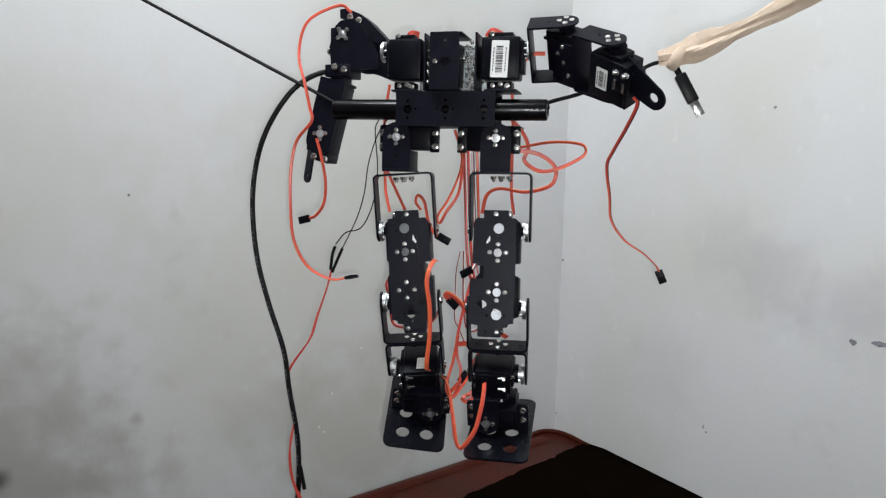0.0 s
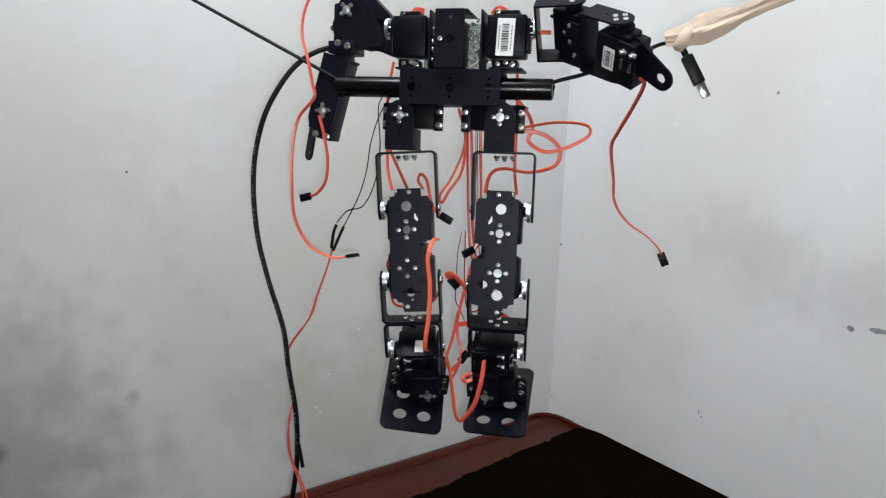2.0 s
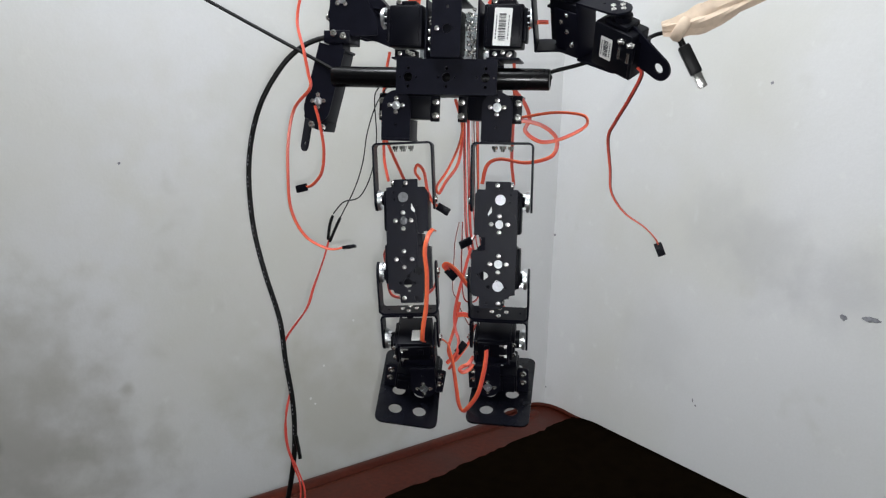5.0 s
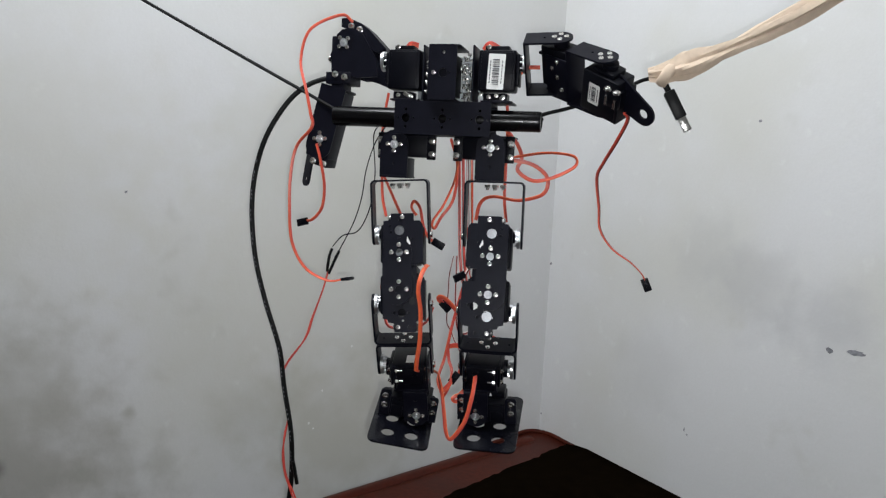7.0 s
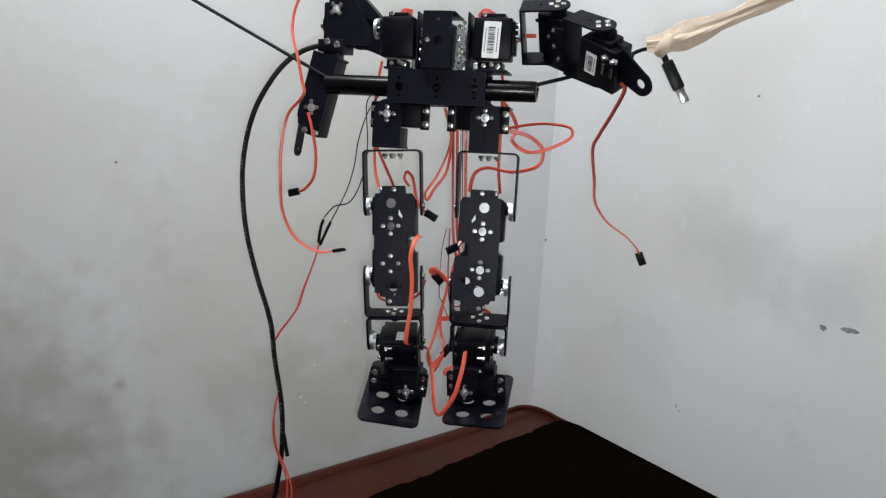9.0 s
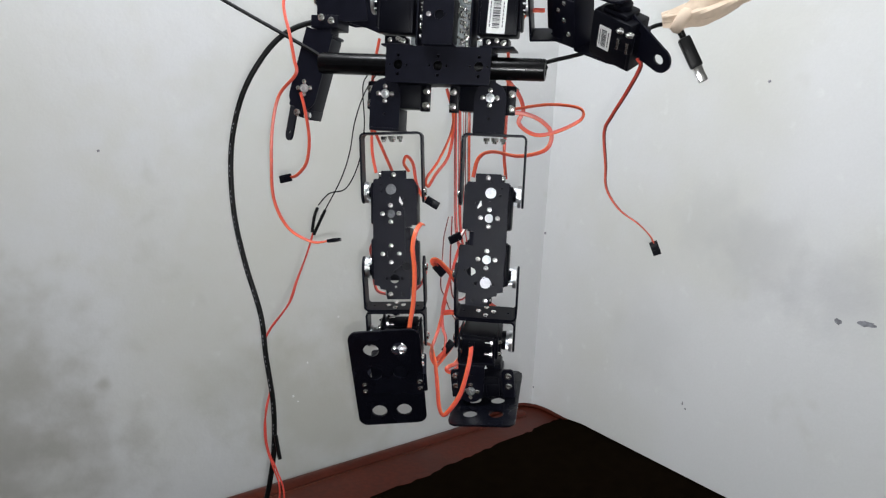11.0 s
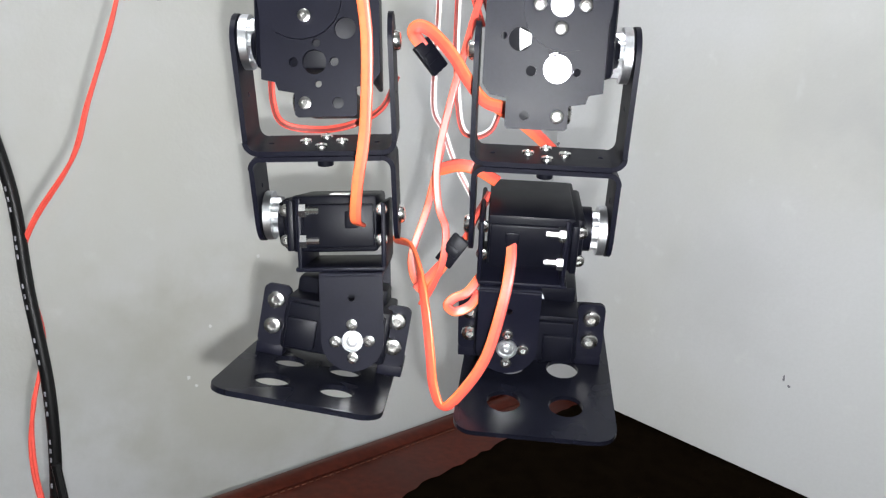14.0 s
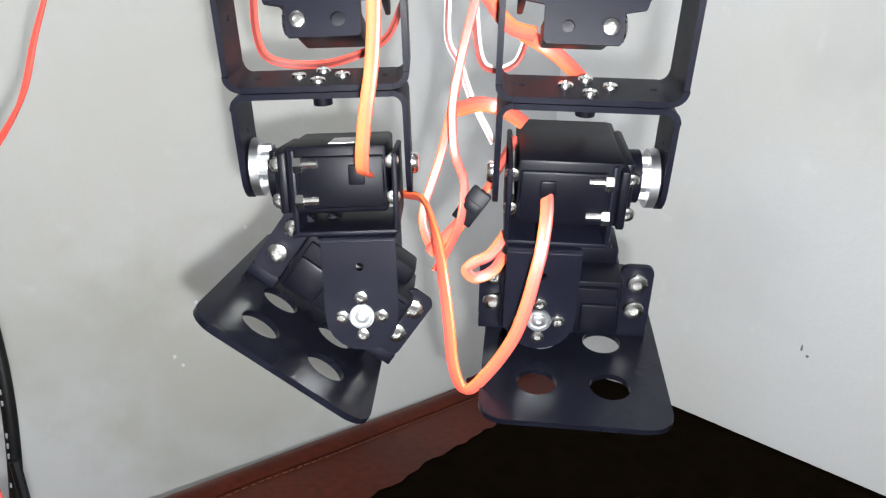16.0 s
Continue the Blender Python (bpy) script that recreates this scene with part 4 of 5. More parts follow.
def raised_arm():
    """The arm held out to the side and turned at the shoulder: yoke, servo, elbow bracket, hand servo, end plate."""
    A = Matrix.Translation((84, 0, 86.5)) @ Matrix.Rotation(radians(35), 4, "X") @ Matrix.Rotation(radians(-2), 4, "Y")
    B = A @ Matrix.Translation((37, 0, 1)) @ Matrix.Rotation(radians(-38), 4, "Z")
    E = B @ Matrix.Translation((0, 0, -6))
    C = E @ Matrix.Translation((60, 0, -2)) @ Matrix.Rotation(radians(2), 4, "Z") @ Matrix.Rotation(radians(8), 4, "Y")
    bm = bmesh.new()
    box(bm, 0, 2, -12.5, 12.5, -29, 29, 0.7, A)
    flange(bm, A, 1, 36, 27)
    flange(bm, A, 1, 36, -29)
    ob = part("shoulder_yoke", bm, BRACKET, robot)

    def on(parent, m, places, mesh=None, name="screw", turn_to="z"):
        for x, y, z in places:
            q = m @ Matrix.Translation((x, y, z))
            q.translation *= MM
            part(name, mesh or SCREW, None, parent, at=q @ pose(0, 0, 0, *TURN[turn_to]))

    on(ob, A, [(30, 0, 29), (36, -6, 29), (42, 0, 29), (36, 6, 29)])
    bm = bmesh.new()
    box(bm, -19, 17, -11, 11, -24, 19, 1.8, B)
    box(bm, -23, 17, -10.5, 10.5, 8, 11, 0.8, B)
    cyl(bm, "z", (0, 0, 22), 8, 8, 20, None, B)
    ob = part("arm_servo", bm, PLASTIC, robot)
    bm = bmesh.new()
    box(bm, 17, 19, -13, 13, -30, 29, 0.8, E)
    box(bm, -10, 18, -13.5, -11.5, -27, 18, 0.8, E)
    flange(bm, E, 18, 57, 27)
    flange(bm, E, 18, 57, -30)
    ob = part("elbow_bracket", bm, BRACKET, robot)
    on(ob, E, [(51, 0, 29), (57, -6, 29), (63, 0, 29), (57, 6, 29)])
    on(ob, B, [(6, -13.5, 8), (-1, -13.5, 0), (6, -13.5, -8), (12, -13.5, -20)], None, "screw", "-y")
    bm = bmesh.new()
    box(bm, -22, 21, -12.5, 12.5, -27, 17, 2, C)
    box(bm, -14, 12, -10, 10, 16, 22, 2, C)
    cyl(bm, "z", (0, 0, 23), 8, 7, 20, None, C)
    box(bm, 9, 25, -15, -11, -8, 8, 1, C)
    box(bm, 20, 24, -13, 13, -26, 8, 1, C)
    ob = part("hand_servo", bm, PLASTIC, robot)
    on(ob, C, [(11, -14, 9), (21, -14, 9)], BOLT, "bolt", "z")
    for x in (11, 21):
        bm = bmesh.new()
        cyl(bm, "z", (x, -15.6, -2), 1.6, 10, 10, None, C)
        part("stud", bm, STEEL, ob)
    sticker(ob, 13, 22, m2_mm(C, -6, -12.9, -5), 7)
    bm = bmesh.new()
    end = [(12, -13)] + [(50 + 12 * math.sin(radians(a)), -1 - 12 * math.cos(radians(a))) for a in range(0, 181, 15)] + [(12, 20)]
    plate(bm, end, 2.2, [(50, -1, 4.8)], C @ Matrix.Translation((-3, -2, 4)) @ Matrix.Rotation(radians(13), 4, "Y") @ FACE)
    part("hand_plate", bm, BRACKET, robot, "black end plate with a round hole")


def m2_mm(m, x, y, z):
    t = m.copy()
    t.translation = (m @ Vector((x, y, z))) * MM
    return t


raised_arm()

# ---- leads of the robot ----
lead(robot, [(-108.1, 0.0, 130.1), (-122.3, 0.0, 137.6), (-155.7, -5.0, 121.1), (-164.5, -8.0, 87.1), (-149.2, -24.0, 52.2), (-142.8, -26.0, 28.6), (-140.7, -26.0, 14.0), (-160.5, -20.0, -6.5), (-166.9, -20.0, -36.7), (-167.3, -20.0, -73.1), (-165.5, -15.0, -113.1), (-149.8, -12.0, -141.7), (-124.8, -8.0, -154.4), (-106.8, -5.0, -152.3)], 1.2, plug_turn=78)
lead(robot, [(-135.7, -24.0, -3.5), (-130.3, -24.0, -21.1), (-126.6, -20.0, -47.7), (-130.6, -15.0, -71.9), (-141.7, -12.0, -85.8), (-151.3, -10.0, -89.4)], 0.8)
lead(robot, [(186.1, -30.0, 38.0), (189.5, -24.0, 31.3), (179.9, -5.0, 10.7), (168.0, 15.0, -10.3), (162.0, 30.0, -25.3), (165.9, 40.0, -57.0), (168.8, 40.0, -80.4), (182.9, 40.0, -100.4), (203.4, 40.0, -114.0), (215.3, 40.0, -125.1), (219.0, 40.0, -131.9)], 2.2, True, 0.72, [VERMILION, RED, BROWN])
lead(robot, [(61.2, 15.0, 24.3), (75.7, 20.0, 7.5), (82.2, 20.0, -8.1), (78.6, 20.0, -21.5), (94.8, 20.0, -31.6), (115.0, 20.0, -28.2), (137.3, 20.0, -16.3), (140.3, 20.0, -7.2), (131.0, 20.0, -2.7), (105.5, 18.0, -2.1), (71.7, 12.0, -8.6)], 1.1, False, 0.78)
lead(robot, [(65.9, 12.0, -10.4), (91.7, 16.0, -13.9), (107.9, 20.0, -23.8), (111.6, 22.0, -35.2), (105.1, 22.0, -47.0), (81.3, 18.0, -53.6), (55.5, 12.0, -50.8), (42.8, 8.0, -57.6), (38.9, 4.0, -77.0)], 0.9, False, 0.78)
lead(robot, [(63.1, 14.0, 55.7), (65.2, 18.0, 27.5), (66.0, 18.0, -24.7), (66.5, 18.0, -54.0), (71.4, 8.0, -77.0)], 0.3, False)
lead(robot, [(-68.5, 14.0, 56.5), (-74.5, 18.0, 27.0), (-75.7, 18.0, -9.4), (-73.9, 18.0, -33.8), (-72.1, 18.0, -58.4), (-64.2, 10.0, -79.4)], 0.3, False)
lead(robot, [(-71.9, 18.0, -33.8), (-59.7, 14.0, -54.9), (-45.0, 4.0, -76.6)], 0.3, False)
lead(robot, [(2.7, 22.0, 9.8), (11.6, 22.0, -19.8), (9.0, 22.0, -55.9), (-3.1, 18.0, -77.4), (-8.6, 12.0, -89.4), (-10.2, 10.0, -81.5), (0.7, 14.0, -62.0), (10.6, 20.0, -31.8), (11.7, 24.0, 4.1)], 0.6, False)
lead(robot, [(-27.3, 4.0, -75.9), (-32.6, 2.0, -67.7), (-29.6, 0.0, -60.4), (-22.0, -2.0, -67.2), (-16.6, -4.0, -87.1), (-9.5, -6.0, -98.5), (-3.3, -6.0, -102.4)], 0.4, True)
for dx, c in ((0, [RED, BROWN, RED]), (7, [BROWN, RED, RED]), (15, [RED, PALE, BROWN]), (22, [BROWN, ORANGE, RED])):
    lead(robot, [(x + dx * 0.6, y + dx * 0.2, z) for x, y, z in [(11.4, 24.0, 11.2), (13.5, 26.0, -31.7), (16.3, 26.0, -80.0), (19.1, 24.0, -116.3), (22.8, 22.0, -140.4), (28.8, 20.0, -158.1)]], 0.9 + dx * 0.1, False, 0.6, c, label="dark red three-strand servo lead running between the legs")
lead(robot, [(38.7, 8.0, -122.6), (34.2, 4.0, -129.5), (32.0, 0.0, -134.5), (29.9, -2.0, -136.1)], 0.3, True, 0.7, [RED, PALE, BROWN])
lead(robot, [(41.9, 12.0, -191.6), (33.6, 8.0, -189.6), (26.6, 4.0, -181.7), (20.2, 0.0, -172.3), (12.5, -3.0, -164.5), (7.0, -4.0, -162.0), (4.1, -3.0, -164.4), (7.7, 0.0, -169.5)], 0.2, True, 1.0)
lead(robot, [(28.6, 14.0, -145.2), (25.6, 12.0, -158.1), (23.1, 10.0, -171.0), (19.9, 10.0, -184.5), (16.3, 10.0, -202.4), (14.4, 10.0, -218.4), (16.0, 10.0, -234.3), (20.2, 8.0, -244.4), (20.1, 6.0, -257.6), (16.2, 6.0, -269.0), (11.2, 8.0, -278.3)], 0.8, False, 0.6, [VERMILION, RED, RED])
lead(robot, [(15.4, 12.0, -219.0), (24.5, 8.0, -216.6), (32.5, 8.0, -217.9), (40.1, 14.0, -222.5)], 0.2, False, 1.0)
lead(robot, [(36.4, 16.0, -263.5), (31.0, 12.0, -271.5), (25.5, 10.0, -274.4), (23.0, 8.0, -277.5), (26.7, 8.0, -279.9), (32.7, 10.0, -277.0), (36.2, 14.0, -271.4)], 0.2, False, 0.8)
lead(robot, [(13.3, 20.0, -119.6), (10.2, 18.0, -140.3), (10.3, 16.0, -155.8), (10.0, 16.0, -176.6), (10.6, 16.0, -193.7), (15.5, 16.0, -202.6), (20.1, 18.0, -214.5), (29.1, 20.0, -230.3)], 0.4, False, 0.5, [PALE, BROWN, PALE], label="thin white and dark servo lead")
lead(robot, [(16.9, 22.0, -119.1), (17.7, 20.0, -144.8), (18.4, 20.0, -170.7), (22.2, 18.0, -198.2), (28.3, 16.0, -203.9), (35.6, 16.0, -201.2), (38.8, 18.0, -193.1)], 0.4, False, 0.55, [RED, BROWN, PALE], label="thin red and dark servo lead")
lead(robot, [(37.5, 16.0, -191.1), (44.6, 14.0, -194.8), (51.4, 16.0, -199.0), (59.1, 22.0, -205.3), (65.0, 30.0, -211.0)], 0.2, False, 1.0)
lead(robot, [(8.6, 8.0, -271.9), (14.3, 8.0, -265.5), (19.3, 8.0, -259.5), (20.8, 8.0, -257.4)], 0.2, True, 0.8)
lead(robot, [(30.6, 8.0, -242.1), (33.8, 12.0, -235.7), (37.6, 16.0, -227.7)], 0.2, False, 0.7, [BROWN, RED, BROWN])
lead(robot, [(-62.0, 8.0, -150.0), (-65.1, 6.0, -159.3), (-61.5, 8.0, -174.9), (-60.5, 10.0, -194.0), (-55.1, 10.0, -203.6), (-39.4, 12.0, -205.2), (-23.5, 10.0, -201.9), (-13.0, 18.0, -194.0), (-9.0, 26.0, -180.0)], 0.3, False, 0.6, [RED, BROWN, RED])

for pts in ([(-46.6, 6.0, 101.9), (-41.8, 2.0, 106.8), (-34.4, 6.0, 106.2)], [(37.8, 6.0, 102.3), (44.3, 2.0, 107.5), (52.9, 6.0, 104.1)]):
    lead(robot, pts, 0.2, False, 1.2)
lead(robot, [(74.6, 10.0, 76.5), (83.2, 8.0, 84.4), (97.1, 10.0, 85.6)], 0.2, False, 0.8)

# leads that ride on the moving joints
lead(left_leg["shin"], [(30, 4, 42), (29, -10, 46), (25, -23, 41), (22, -27, 27), (23, -28, 4), (21, -31, -26), (17, -33, -48), (15, -31, -63), (15.5, -20, -70)], 0.1, False, 0.85, [ORANGE, ORANGE, VERMILION], label="thick orange servo lead down the front of the shin")
lead(right_leg["ankle"], [(-12, -20, 1), (-12, -26, -6), (-14, -33, -20), (-20, -39, -44), (-31, -41, -63), (-37, -40, -68), (-41, -37, -60), (-43, -33, -46), (-46, -25, -30), (-50, -13, -19), (-56, 4, -15), (-66, 20, -20)], 0.2, False, 0.85, label="looped orange servo lead in front of the foot")
lead(right_leg["ankle"], [(-44, 20, 30), (-50, 14, 0), (-56, 4, -22), (-50, 0, -34), (-40, 6, -24), (-30, 14, -10)], 0.6, False)

# ---- tube, cord, cables ----
bm = bmesh.new()
n = 28
prof = [(-127.0, 8.2), (-126.6, 10.2), (-125, 10.8), (101, 10.8), (102.6, 10.2), (103.2, 8.4), (103.2, 6.5), (40, 6.5)]
rings = []
for x, r in prof:
    rings.append([bm.verts.new((x, 3 + r * math.cos(a * math.tau / n), 29 + r * math.sin(a * math.tau / n))) for a in range(n)])
for r0, r1 in zip(rings, rings[1:]):
    for k in range(n):
        bm.faces.new((r0[k], r0[(k + 1) % n], r1[(k + 1) % n], r1[k]))
bm.faces.new(rings[0])
tube = tagged(part("hanging_tube", bm, TUBE, at=pose(0, 0, 1.34)), "glossy black tube from which the robot hangs on a cord", "tube")

bm = bmesh.new()
sweep(bm, smooth_path([(-536.0, 40.0, 232.7), (-389.7, 30.0, 161.3), (-243.4, 12.0, 91.8), (-130.1, 3.0, 37.5), (-120, 3, 29), (0, 3, 27), (95, 3, 29), (102.8, 3.0, 36.2), (134.9, 14.0, 46.9), (177.7, 26.0, 64.8), (204.2, 34.0, 78.4), (223.7, 36.0, 78.4)]), 2.0, seg=10)
cord = tagged(part("usb_cable", bm, RUBBER, at=pose(0, 0, 1.34)), "thin black cable pulled taut through the tube", "cable")
bm = bmesh.new()
a, b = Vector((223.9, 34.0, 73.7)), Vector((250.0, 34.0, 26.8))
q = Matrix.Translation(a) @ (b - a).to_track_quat("X", "Z").to_matrix().to_4x4()
L = (b - a).length
cyl(bm, "x", (2, 0, 0), 3.2, 14, 12, None, q)
box(bm, 8, L * 0.72, -5.5, 5.5, -5.8, 5.8, 1.6, q)
plug = part("plug_body", bm, RUBBER, cord, "black moulded plug body")
bm = bmesh.new()
box(bm, L * 0.70, L, -4.2, 4.2, -4.2, 4.2, 0.8, q)
box(bm, L - 0.2, L + 0.3, -2.2, 2.2, -1.6, 1.6, 0, q)
part("plug_shell", bm, STEEL, cord, "bare metal plug shell")


def twisted_cloth():
    bm = bmesh.new()
    path = smooth_path([(206.7, 34.0, 82.2), (225.3, 34.0, 85.8), (246.1, 34.0, 93.0), (271.6, 36.0, 104.7), (301.7, 40.0, 120.7), (336.6, 46.0, 140.5), (405.1, 60.0, 184.5), (480.0, 75.0, 233.0), (600.0, 100.0, 312.0), (760.0, 130.0, 415.0)], 14)
    rings = []
    seg = 28
    for k, p in enumerate(path):
        f = k / 84
        tan = (path[min(k + 1, len(path) - 1)] - path[max(k - 1, 0)]).normalized()
        s = tan.cross(Vector((0, 1, 0))).normalized()
        n_ = s.cross(tan)
        r = 4.8 + 2.0 * min(f, 1) + 5.0 * math.exp(-((f - 0.42) / 0.17) ** 2) - 2.0 * min(1, max(0.0, f - 0.75) * 4)
        flat = 1.2 + 0.35 * math.sin(f * 9)
        ring = []
        for j in range(seg):
            a = j * math.tau / seg
            fold = 1 + 0.26 * math.sin(4 * a + f * 9) + 0.12 * math.sin(9 * a + f * 13) + 0.16 * noise.noise((f * 9, math.cos(a) * 1.5, math.sin(a) * 1.5))
            ring.append(bm.verts.new(p + (s * math.cos(a) * flat + n_ * math.sin(a) * 0.8) * r * fold))
        rings.append(ring)
    for r0, r1 in zip(rings, rings[1:]):
        for j in range(seg):
            bm.faces.new((r0[j], r0[(j + 1) % seg], r1[(j + 1) % seg], r1[j]))
    bm.faces.new(rings[0]), bm.faces.new(rings[-1])
    ob = part("cloth_rope", bm, CLOTH, at=pose(0, 0, 1.34))
    tagged(ob, "beige cotton cloth strip twisted into a rope and knotted", "cloth rope")
    # the knot: a band wound round
    bm = bmesh.new()
    c = Vector((224.5, 34.0, 82.5))
    ring_path = [c + Vector((7 * math.cos(a * math.tau / 16) * 0.7, 8 * math.sin(a * math.tau / 16), 8 * math.cos(a * math.tau / 16))) for a in range(17)]
    rings = []
    for k, p in enumerate(ring_path):
        rad = (p - c).normalized()
        tan = (ring_path[(k + 1) % 16] - ring_path[(k - 1) % 16]).normalized()
        w = tan.cross(rad).normalized()
        rings.append([bm.verts.new(p + (w * math.cos(j * math.tau / 12) * 6.0 + rad * math.sin(j * math.tau / 12) * 3.6) * (1 + 0.2 * noise.noise((k * 0.7, j * 0.8, 0)))) for j in range(12)])
    for k in range(16):
        for j in range(12):
            bm.faces.new((rings[k][j], rings[k][(j + 1) % 12], rings[k + 1][(j + 1) % 12], rings[k + 1][j]))
    part("knot", bm, CLOTH, ob)


twisted_cloth()

bm = bmesh.new()
path = smooth_path([(-123.3, 20.0, 71.0), (-143.9, 18.0, 71.6), (-166.7, 12.0, 61.8), (-187.0, 5.0, 40.8), (-208.3, 0.0, 3.2), (-220.8, 0.0, -37.6), (-224.2, 0.0, -82.0), (-218.4, 0.0, -136.1), (-204.1, 0.0, -186.9), (-184.7, 0.0, -240.7), (-177.3, 0.0, -285.9), (-167.1, 0.0, -337.7), (-164.6, 0.0, -384.2), (-167.8, 0.0, -425.1), (-180.9, 0.0, -502.8)])
sweep(bm, path, 2.9, seg=12)
power = tagged(part("power_cable", bm, RUBBER, at=pose(0, 0, 1.34)), "thick black round cable hanging in a long bow", "cable")
bm = bmesh.new()
for k in range(len(path) // 3, len(path) - 20, 1):
    p, d = path[k], (path[k + 1] - path[k]).normalized()
    if k % 5 < 3:
        box(bm, -1.1, 1.1, -3.2, -2.86, -0.42, 0.42, 0, Matrix.Translation(p) @ Matrix.Rotation(-math.atan2(d.z, d.x), 4, "Y"))
tagged(part("printed_marks", bm, SCUFF, power, "row of tiny pale printed marks"), kind="stuff")

bm = bmesh.new()
sweep(bm, smooth_path([(-66.4, 10.0, 23.3), (-79.4, 8.0, 2.1), (-87.6, 4.0, -28.4), (-90.9, 2.0, -58.8), (-98.1, 0.0, -86.4), (-113.4, 0.0, -118.0), (-119.9, 0.0, -128.9)]), 0.7, seg=6)
sweep(bm, smooth_path([(-77.9, 10.0, 20.2), (-82.0, 8.0, 6.9), (-77.9, 6.0, -34.2), (-81.7, 4.0, -70.7), (-93.5, 2.0, -96.8), (-111.0, 0.0, -103.6), (-122.8, 0.0, -116.6)]), 0.7, seg=6)
thin = tagged(part("thin_wire", bm, RUBBER, at=pose(0, 0, 1.34)), "pair of thin black wires with sleeved joints", "wire")
for pts in ([(-123.4, 0.0, -119.1), (-126.6, 0.0, -129.2), (-128.4, 0.0, -145.6)], [(-114.7, 0.0, -121.1), (-120.5, 0.0, -133.9), (-126.4, 0.0, -148.0)]):
    bm = bmesh.new()
    sweep(bm, smooth_path(pts), 1.7, seg=8)
    part("sleeve", bm, RUBBER, thin, "black shrink sleeve")
bm = bmesh.new()
sweep(bm, smooth_path([(-127.1, 0.0, -145.5), (-131.6, 0.0, -162.8), (-143.4, 0.0, -198.5), (-151.4, 0.0, -223.5), (-172.0, 0.0, -252.6), (-180.6, 2.0, -270.3), (-179.4, 4.0, -287.2), (-171.6, 3.0, -312.6), (-172.6, -3.0, -340.7), (-174.8, -4.0, -363.9), (-171.8, -4.0, -386.9), (-163.6, -3.0, -409.7), (-156.3, 0.0, -437.0), (-159.4, 0.0, -492.1)]), 1.0, seg=7)
sweep(bm, smooth_path([(-128.2, 1.0, -147.0), (-134.0, 1.0, -169.4), (-145.2, 1.0, -200.1), (-153.9, 1.0, -226.5), (-173.8, 1.0, -256.3), (-181.8, 3.0, -275.3), (-178.4, 5.0, -294.1), (-172.3, 3.0, -319.4), (-174.5, -2.0, -344.6), (-173.3, -4.0, -367.0), (-170.1, -3.0, -390.4), (-159.8, -2.0, -412.9), (-150.6, 0.0, -442.9), (-155.8, 0.0, -494.9)]), 1.0, seg=7)
tagged(part("red_wire", bm, RED, at=pose(0, 0, 1.34)), "pair of thin red wires wound loosely round the thick cable", "wire")
bm = bmesh.new()
sweep(bm, smooth_path([(-161.3, -4.0, -372.1), (-158.4, -4.0, -385.0), (-155.4, -4.0, -398.7)]), 2.2, seg=8)
tagged(part("wire_sleeve", bm, RUBBER, at=pose(0, 0, 1.34)), "short black sleeve on the wires beside the cable", "sleeve")

# ---- torch beside the lens ----
bm = bmesh.new()
cyl(bm, "z", (0, 0, 0), 4, 1.0, 20)
torch = tagged(part("torch_lamp", bm, TORCHLIGHT), "small white torch lamp carried beside the lens", "torch")

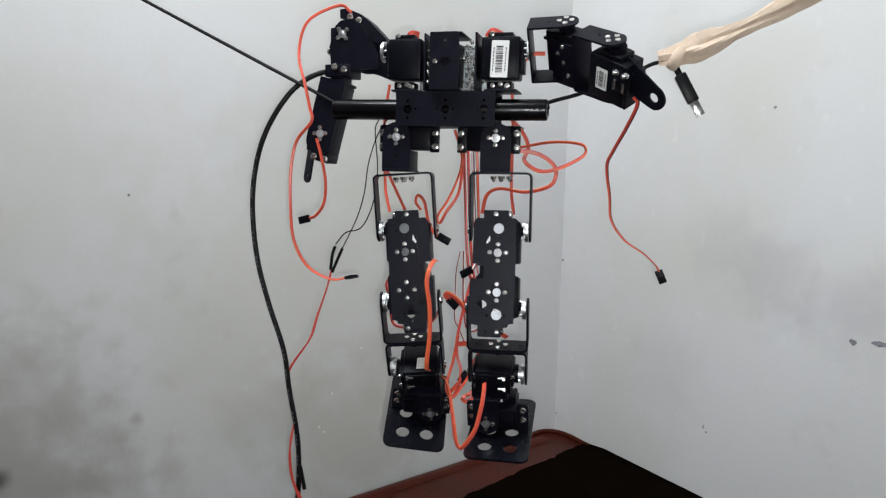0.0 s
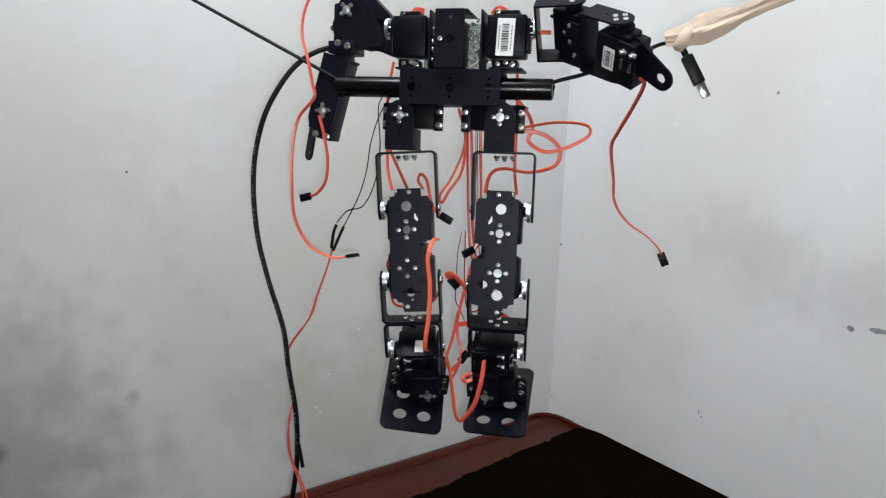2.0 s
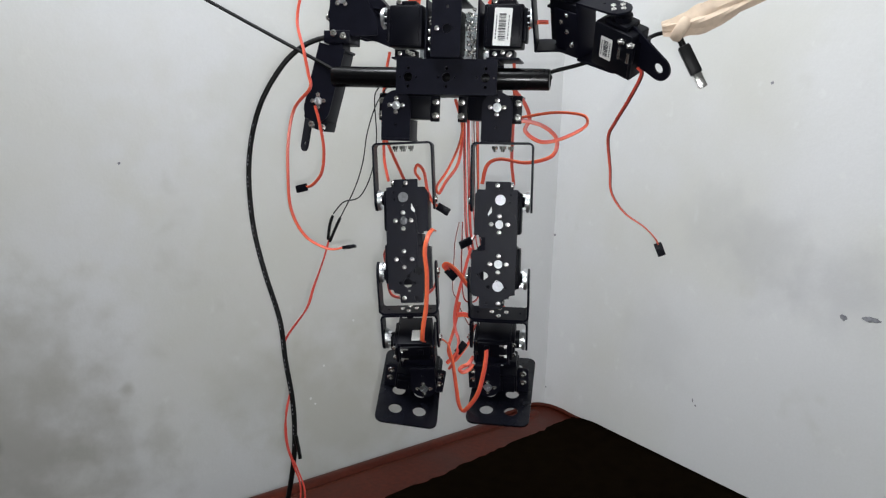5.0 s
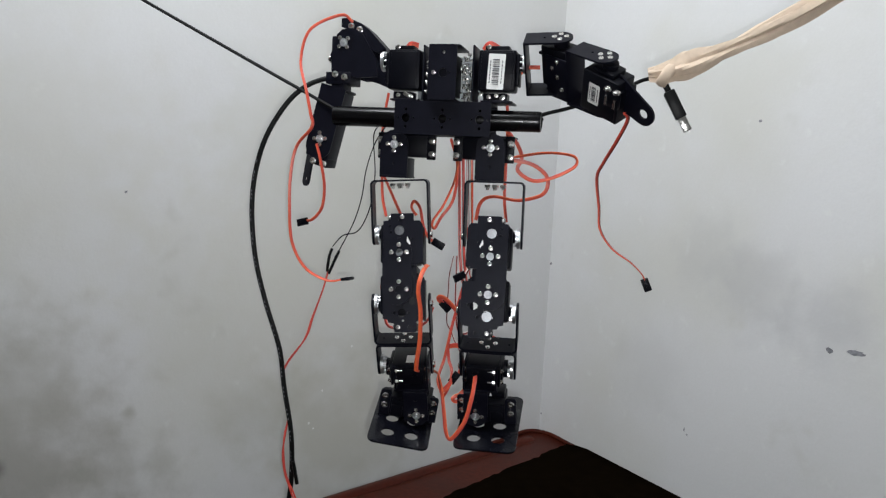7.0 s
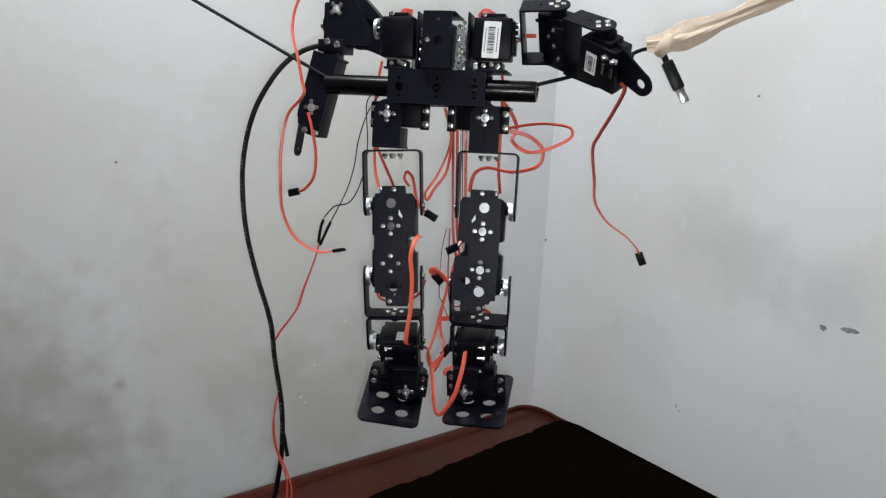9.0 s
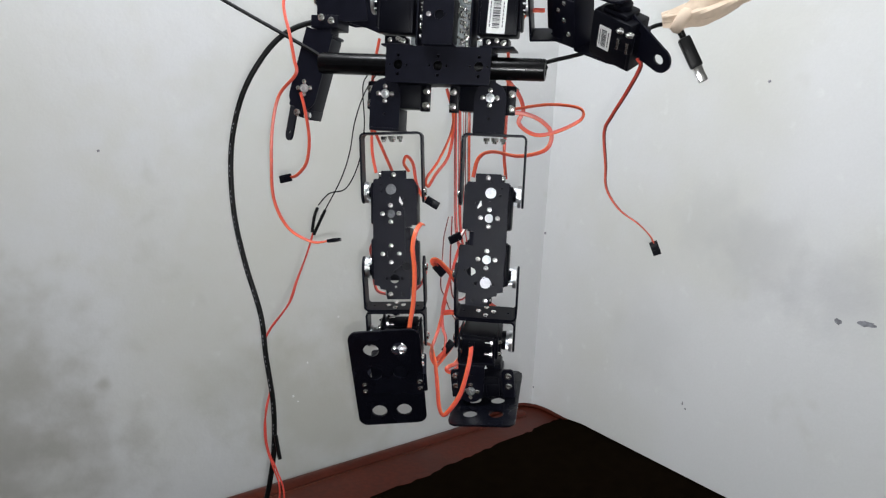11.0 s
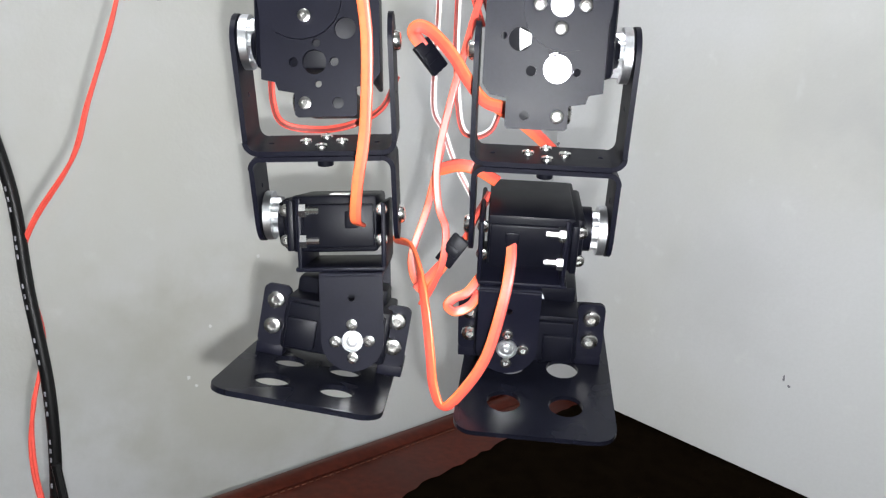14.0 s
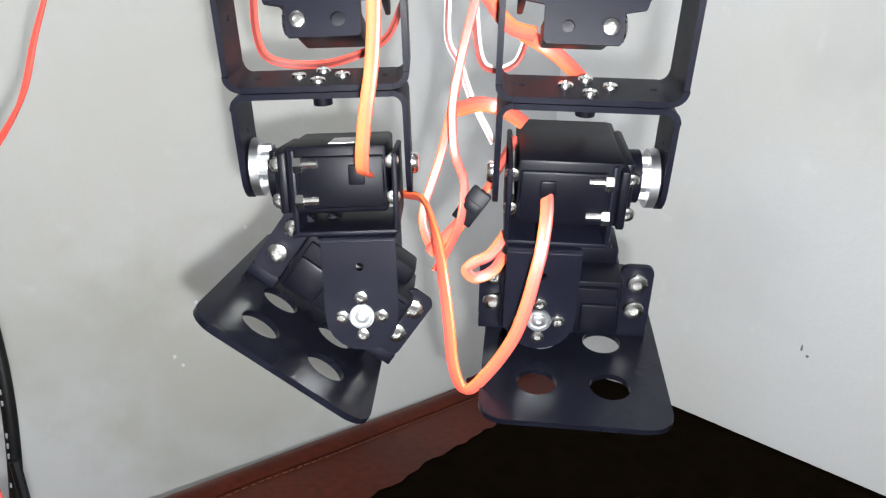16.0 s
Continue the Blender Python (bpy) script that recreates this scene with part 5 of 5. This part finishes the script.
# seconds, hip roll, hip pitch, knee, ankle, ankle roll
LEFT_STEPS = [
    (0, -4.9, -5.4, 16.4, 19.7, 11.7), (0.5, -4.7, -8.9, 19.7, 10.9, 11.7), (1, -4.5, -8.8, 19.6, 12, 12.1), (1.5, -4.6, -7, 12, 21.1, 11.8),
    (2, -4.6, -7.7, 13.6, 27.8, 11.5), (2.25, -4.6, -7.4, 15.6, 28.8, 11.2), (2.5, -4.7, -5, 25.7, 23, 6.5), (2.8, -4.6, -4.2, 18.9, 57.6, -4.1),
    (3, -4.6, -4.2, 21.9, 57.6, -4.1), (3.2, -4.6, -4.2, 21.9, 57.6, -4.1), (3.5, -4.8, -7.3, 15.6, 37.4, 8.5), (3.75, -4.7, -7.6, 14.3, 31.2, 10.4),
    (4.2, -4.6, -7.7, 13.6, 27.8, 11.5), (5.4, -4, -7.6, 15.9, 5.2, 11.3), (5.8, -3.5, -7.5, 18.3, -17.5, 11.2), (6, -3.9, -9.7, 23, -9.3, 10.2),
    (6.2, -4, -10.7, 23.9, -2, 11), (6.5, -4, -12.1, 25.3, 3.9, 11.6), (7, -4.3, -14.4, 29.9, -1.4, 11.5), (7.5, -3.3, -15.2, 35.2, -3.6, 11.4),
    (8, -4, -10, 20.4, 12.9, 9.8), (9.2, -3.9, -7.9, 15.5, 7.3, 8.6), (10, -4.2, -6.4, 13.9, -24.6, 2.6), (10.3, -4.2, -5.8, 13.4, -48, 0),
    (10.5, -4.2, -7, 18.3, -74.5, -1.8), (11, -4.5, -7.8, 15.7, -75.8, -3.8), (11.2, -4.5, -6.5, 16.7, -70.1, 3.6), (11.5, -4.7, -4.6, 18, -56.8, 11.8),
    (11.75, -4.4, -4.8, 15.8, -41.7, 10.4), (12, -4.2, -4.9, 15.1, -28.9, 8.4), (12.5, -4.3, -5.2, 18.3, -20.3, 10.5), (13, -4.1, -4.5, 19.4, -16.6, 10),
    (13.5, -4.1, -3.6, 16.9, -17.3, 11.2), (14, -4.2, -3.6, 18.6, -16.9, 11.1), (14.5, -4.4, -4.6, 19, -15.8, 12), (14.8, -4.5, -5.1, 19.5, -17.2, 15.1),
    (15, -4.5, -5.2, 20.1, -16, 21.8), (15.25, -4.3, -5.2, 20.3, -14.6, 30.8), (15.5, -4.2, -5.2, 20.6, -12.3, 35.1), (16, -4.5, -5, 20.6, -11.5, 37.4),
]
RIGHT_STEPS = [
    (0, -0.9, -8.1, 20.7, 3.9, -0.6), (0.5, -0.6, -7.5, 27.8, 2.5, -1.2), (1, -0.4, -7.5, 27.1, 1.1, -1.1), (1.5, -0.6, -7, 24.1, 2.7, -1.1),
    (2, -0.4, -5.3, 23.9, 4.4, -1.1), (2.5, -0.7, -4.4, 13.2, 8, -1.2), (3, -0.8, -4.6, 11.1, 10.6, -1.4), (3.5, -1.8, -4, 21.4, 7.6, -1.7),
    (5.8, -0.7, -6.9, 29.6, -5.3, -0.7), (6, -0.5, -9.1, 34.3, -10.9, -3.1), (6.5, -0.6, -10.5, 32.8, -8.2, -2.6), (7, -0.8, -13.9, 38, -10.2, -0.9),
    (7.5, -4.2, -12.1, 37.8, -7.9, -1.2), (8, -0.3, -8.7, 26.5, -1.3, -1.9), (10.3, -0.4, -4.3, 23.5, -9.3, -3.3), (10.5, -0.4, -6.8, 28.1, -7.3, -3.4),
    (11, -0.8, -7.2, 26, -7.3, -5.7), (11.5, -0.4, -2.3, 21.8, -2.1, -3), (12, -0.5, -2.1, 19.6, -0.2, -2.7), (12.5, -0.3, 2.3, 13.8, -2.5, -2.3),
    (13, -0.4, 3.1, 14.4, -4, -2.7), (13.5, -0.5, 4.7, 10, -1.2, -2.4), (14, -0.5, 4.2, 11.7, 1, -1), (14.5, -0.6, 2, 14.8, 1.5, -1.3),
    (15, -0.6, 0.9, 17.1, -1.7, -0.6), (15.5, -0.5, 0.9, 16.7, -1.3, -1.8), (16, -0.6, -1.3, 20.4, -1.2, -0.7),
]
LEFT_BASE, RIGHT_BASE = mm(-45.0, -13.4, -3.1, 0, 0, 10.0), mm(60.3, -11.2, 0.4, 0, 0, 5.7)


def motions():
    for made, base, s, steps in ((left_leg, LEFT_BASE, -1, LEFT_STEPS), (right_leg, RIGHT_BASE, 1, RIGHT_STEPS)):
        rows = [(t, stance(base, s, *angles)) for t, *angles in steps]
        for name in ("yoke", "thigh", "shin", "ankle", "foot"):
            walk(made[name], [(t, m[name]) for t, m in rows])
    walk(torch, [(t, look(eye, target, roll) @ pose(0.010, -0.015, 0.012)) for t, eye, target, roll in PATH])


motions()
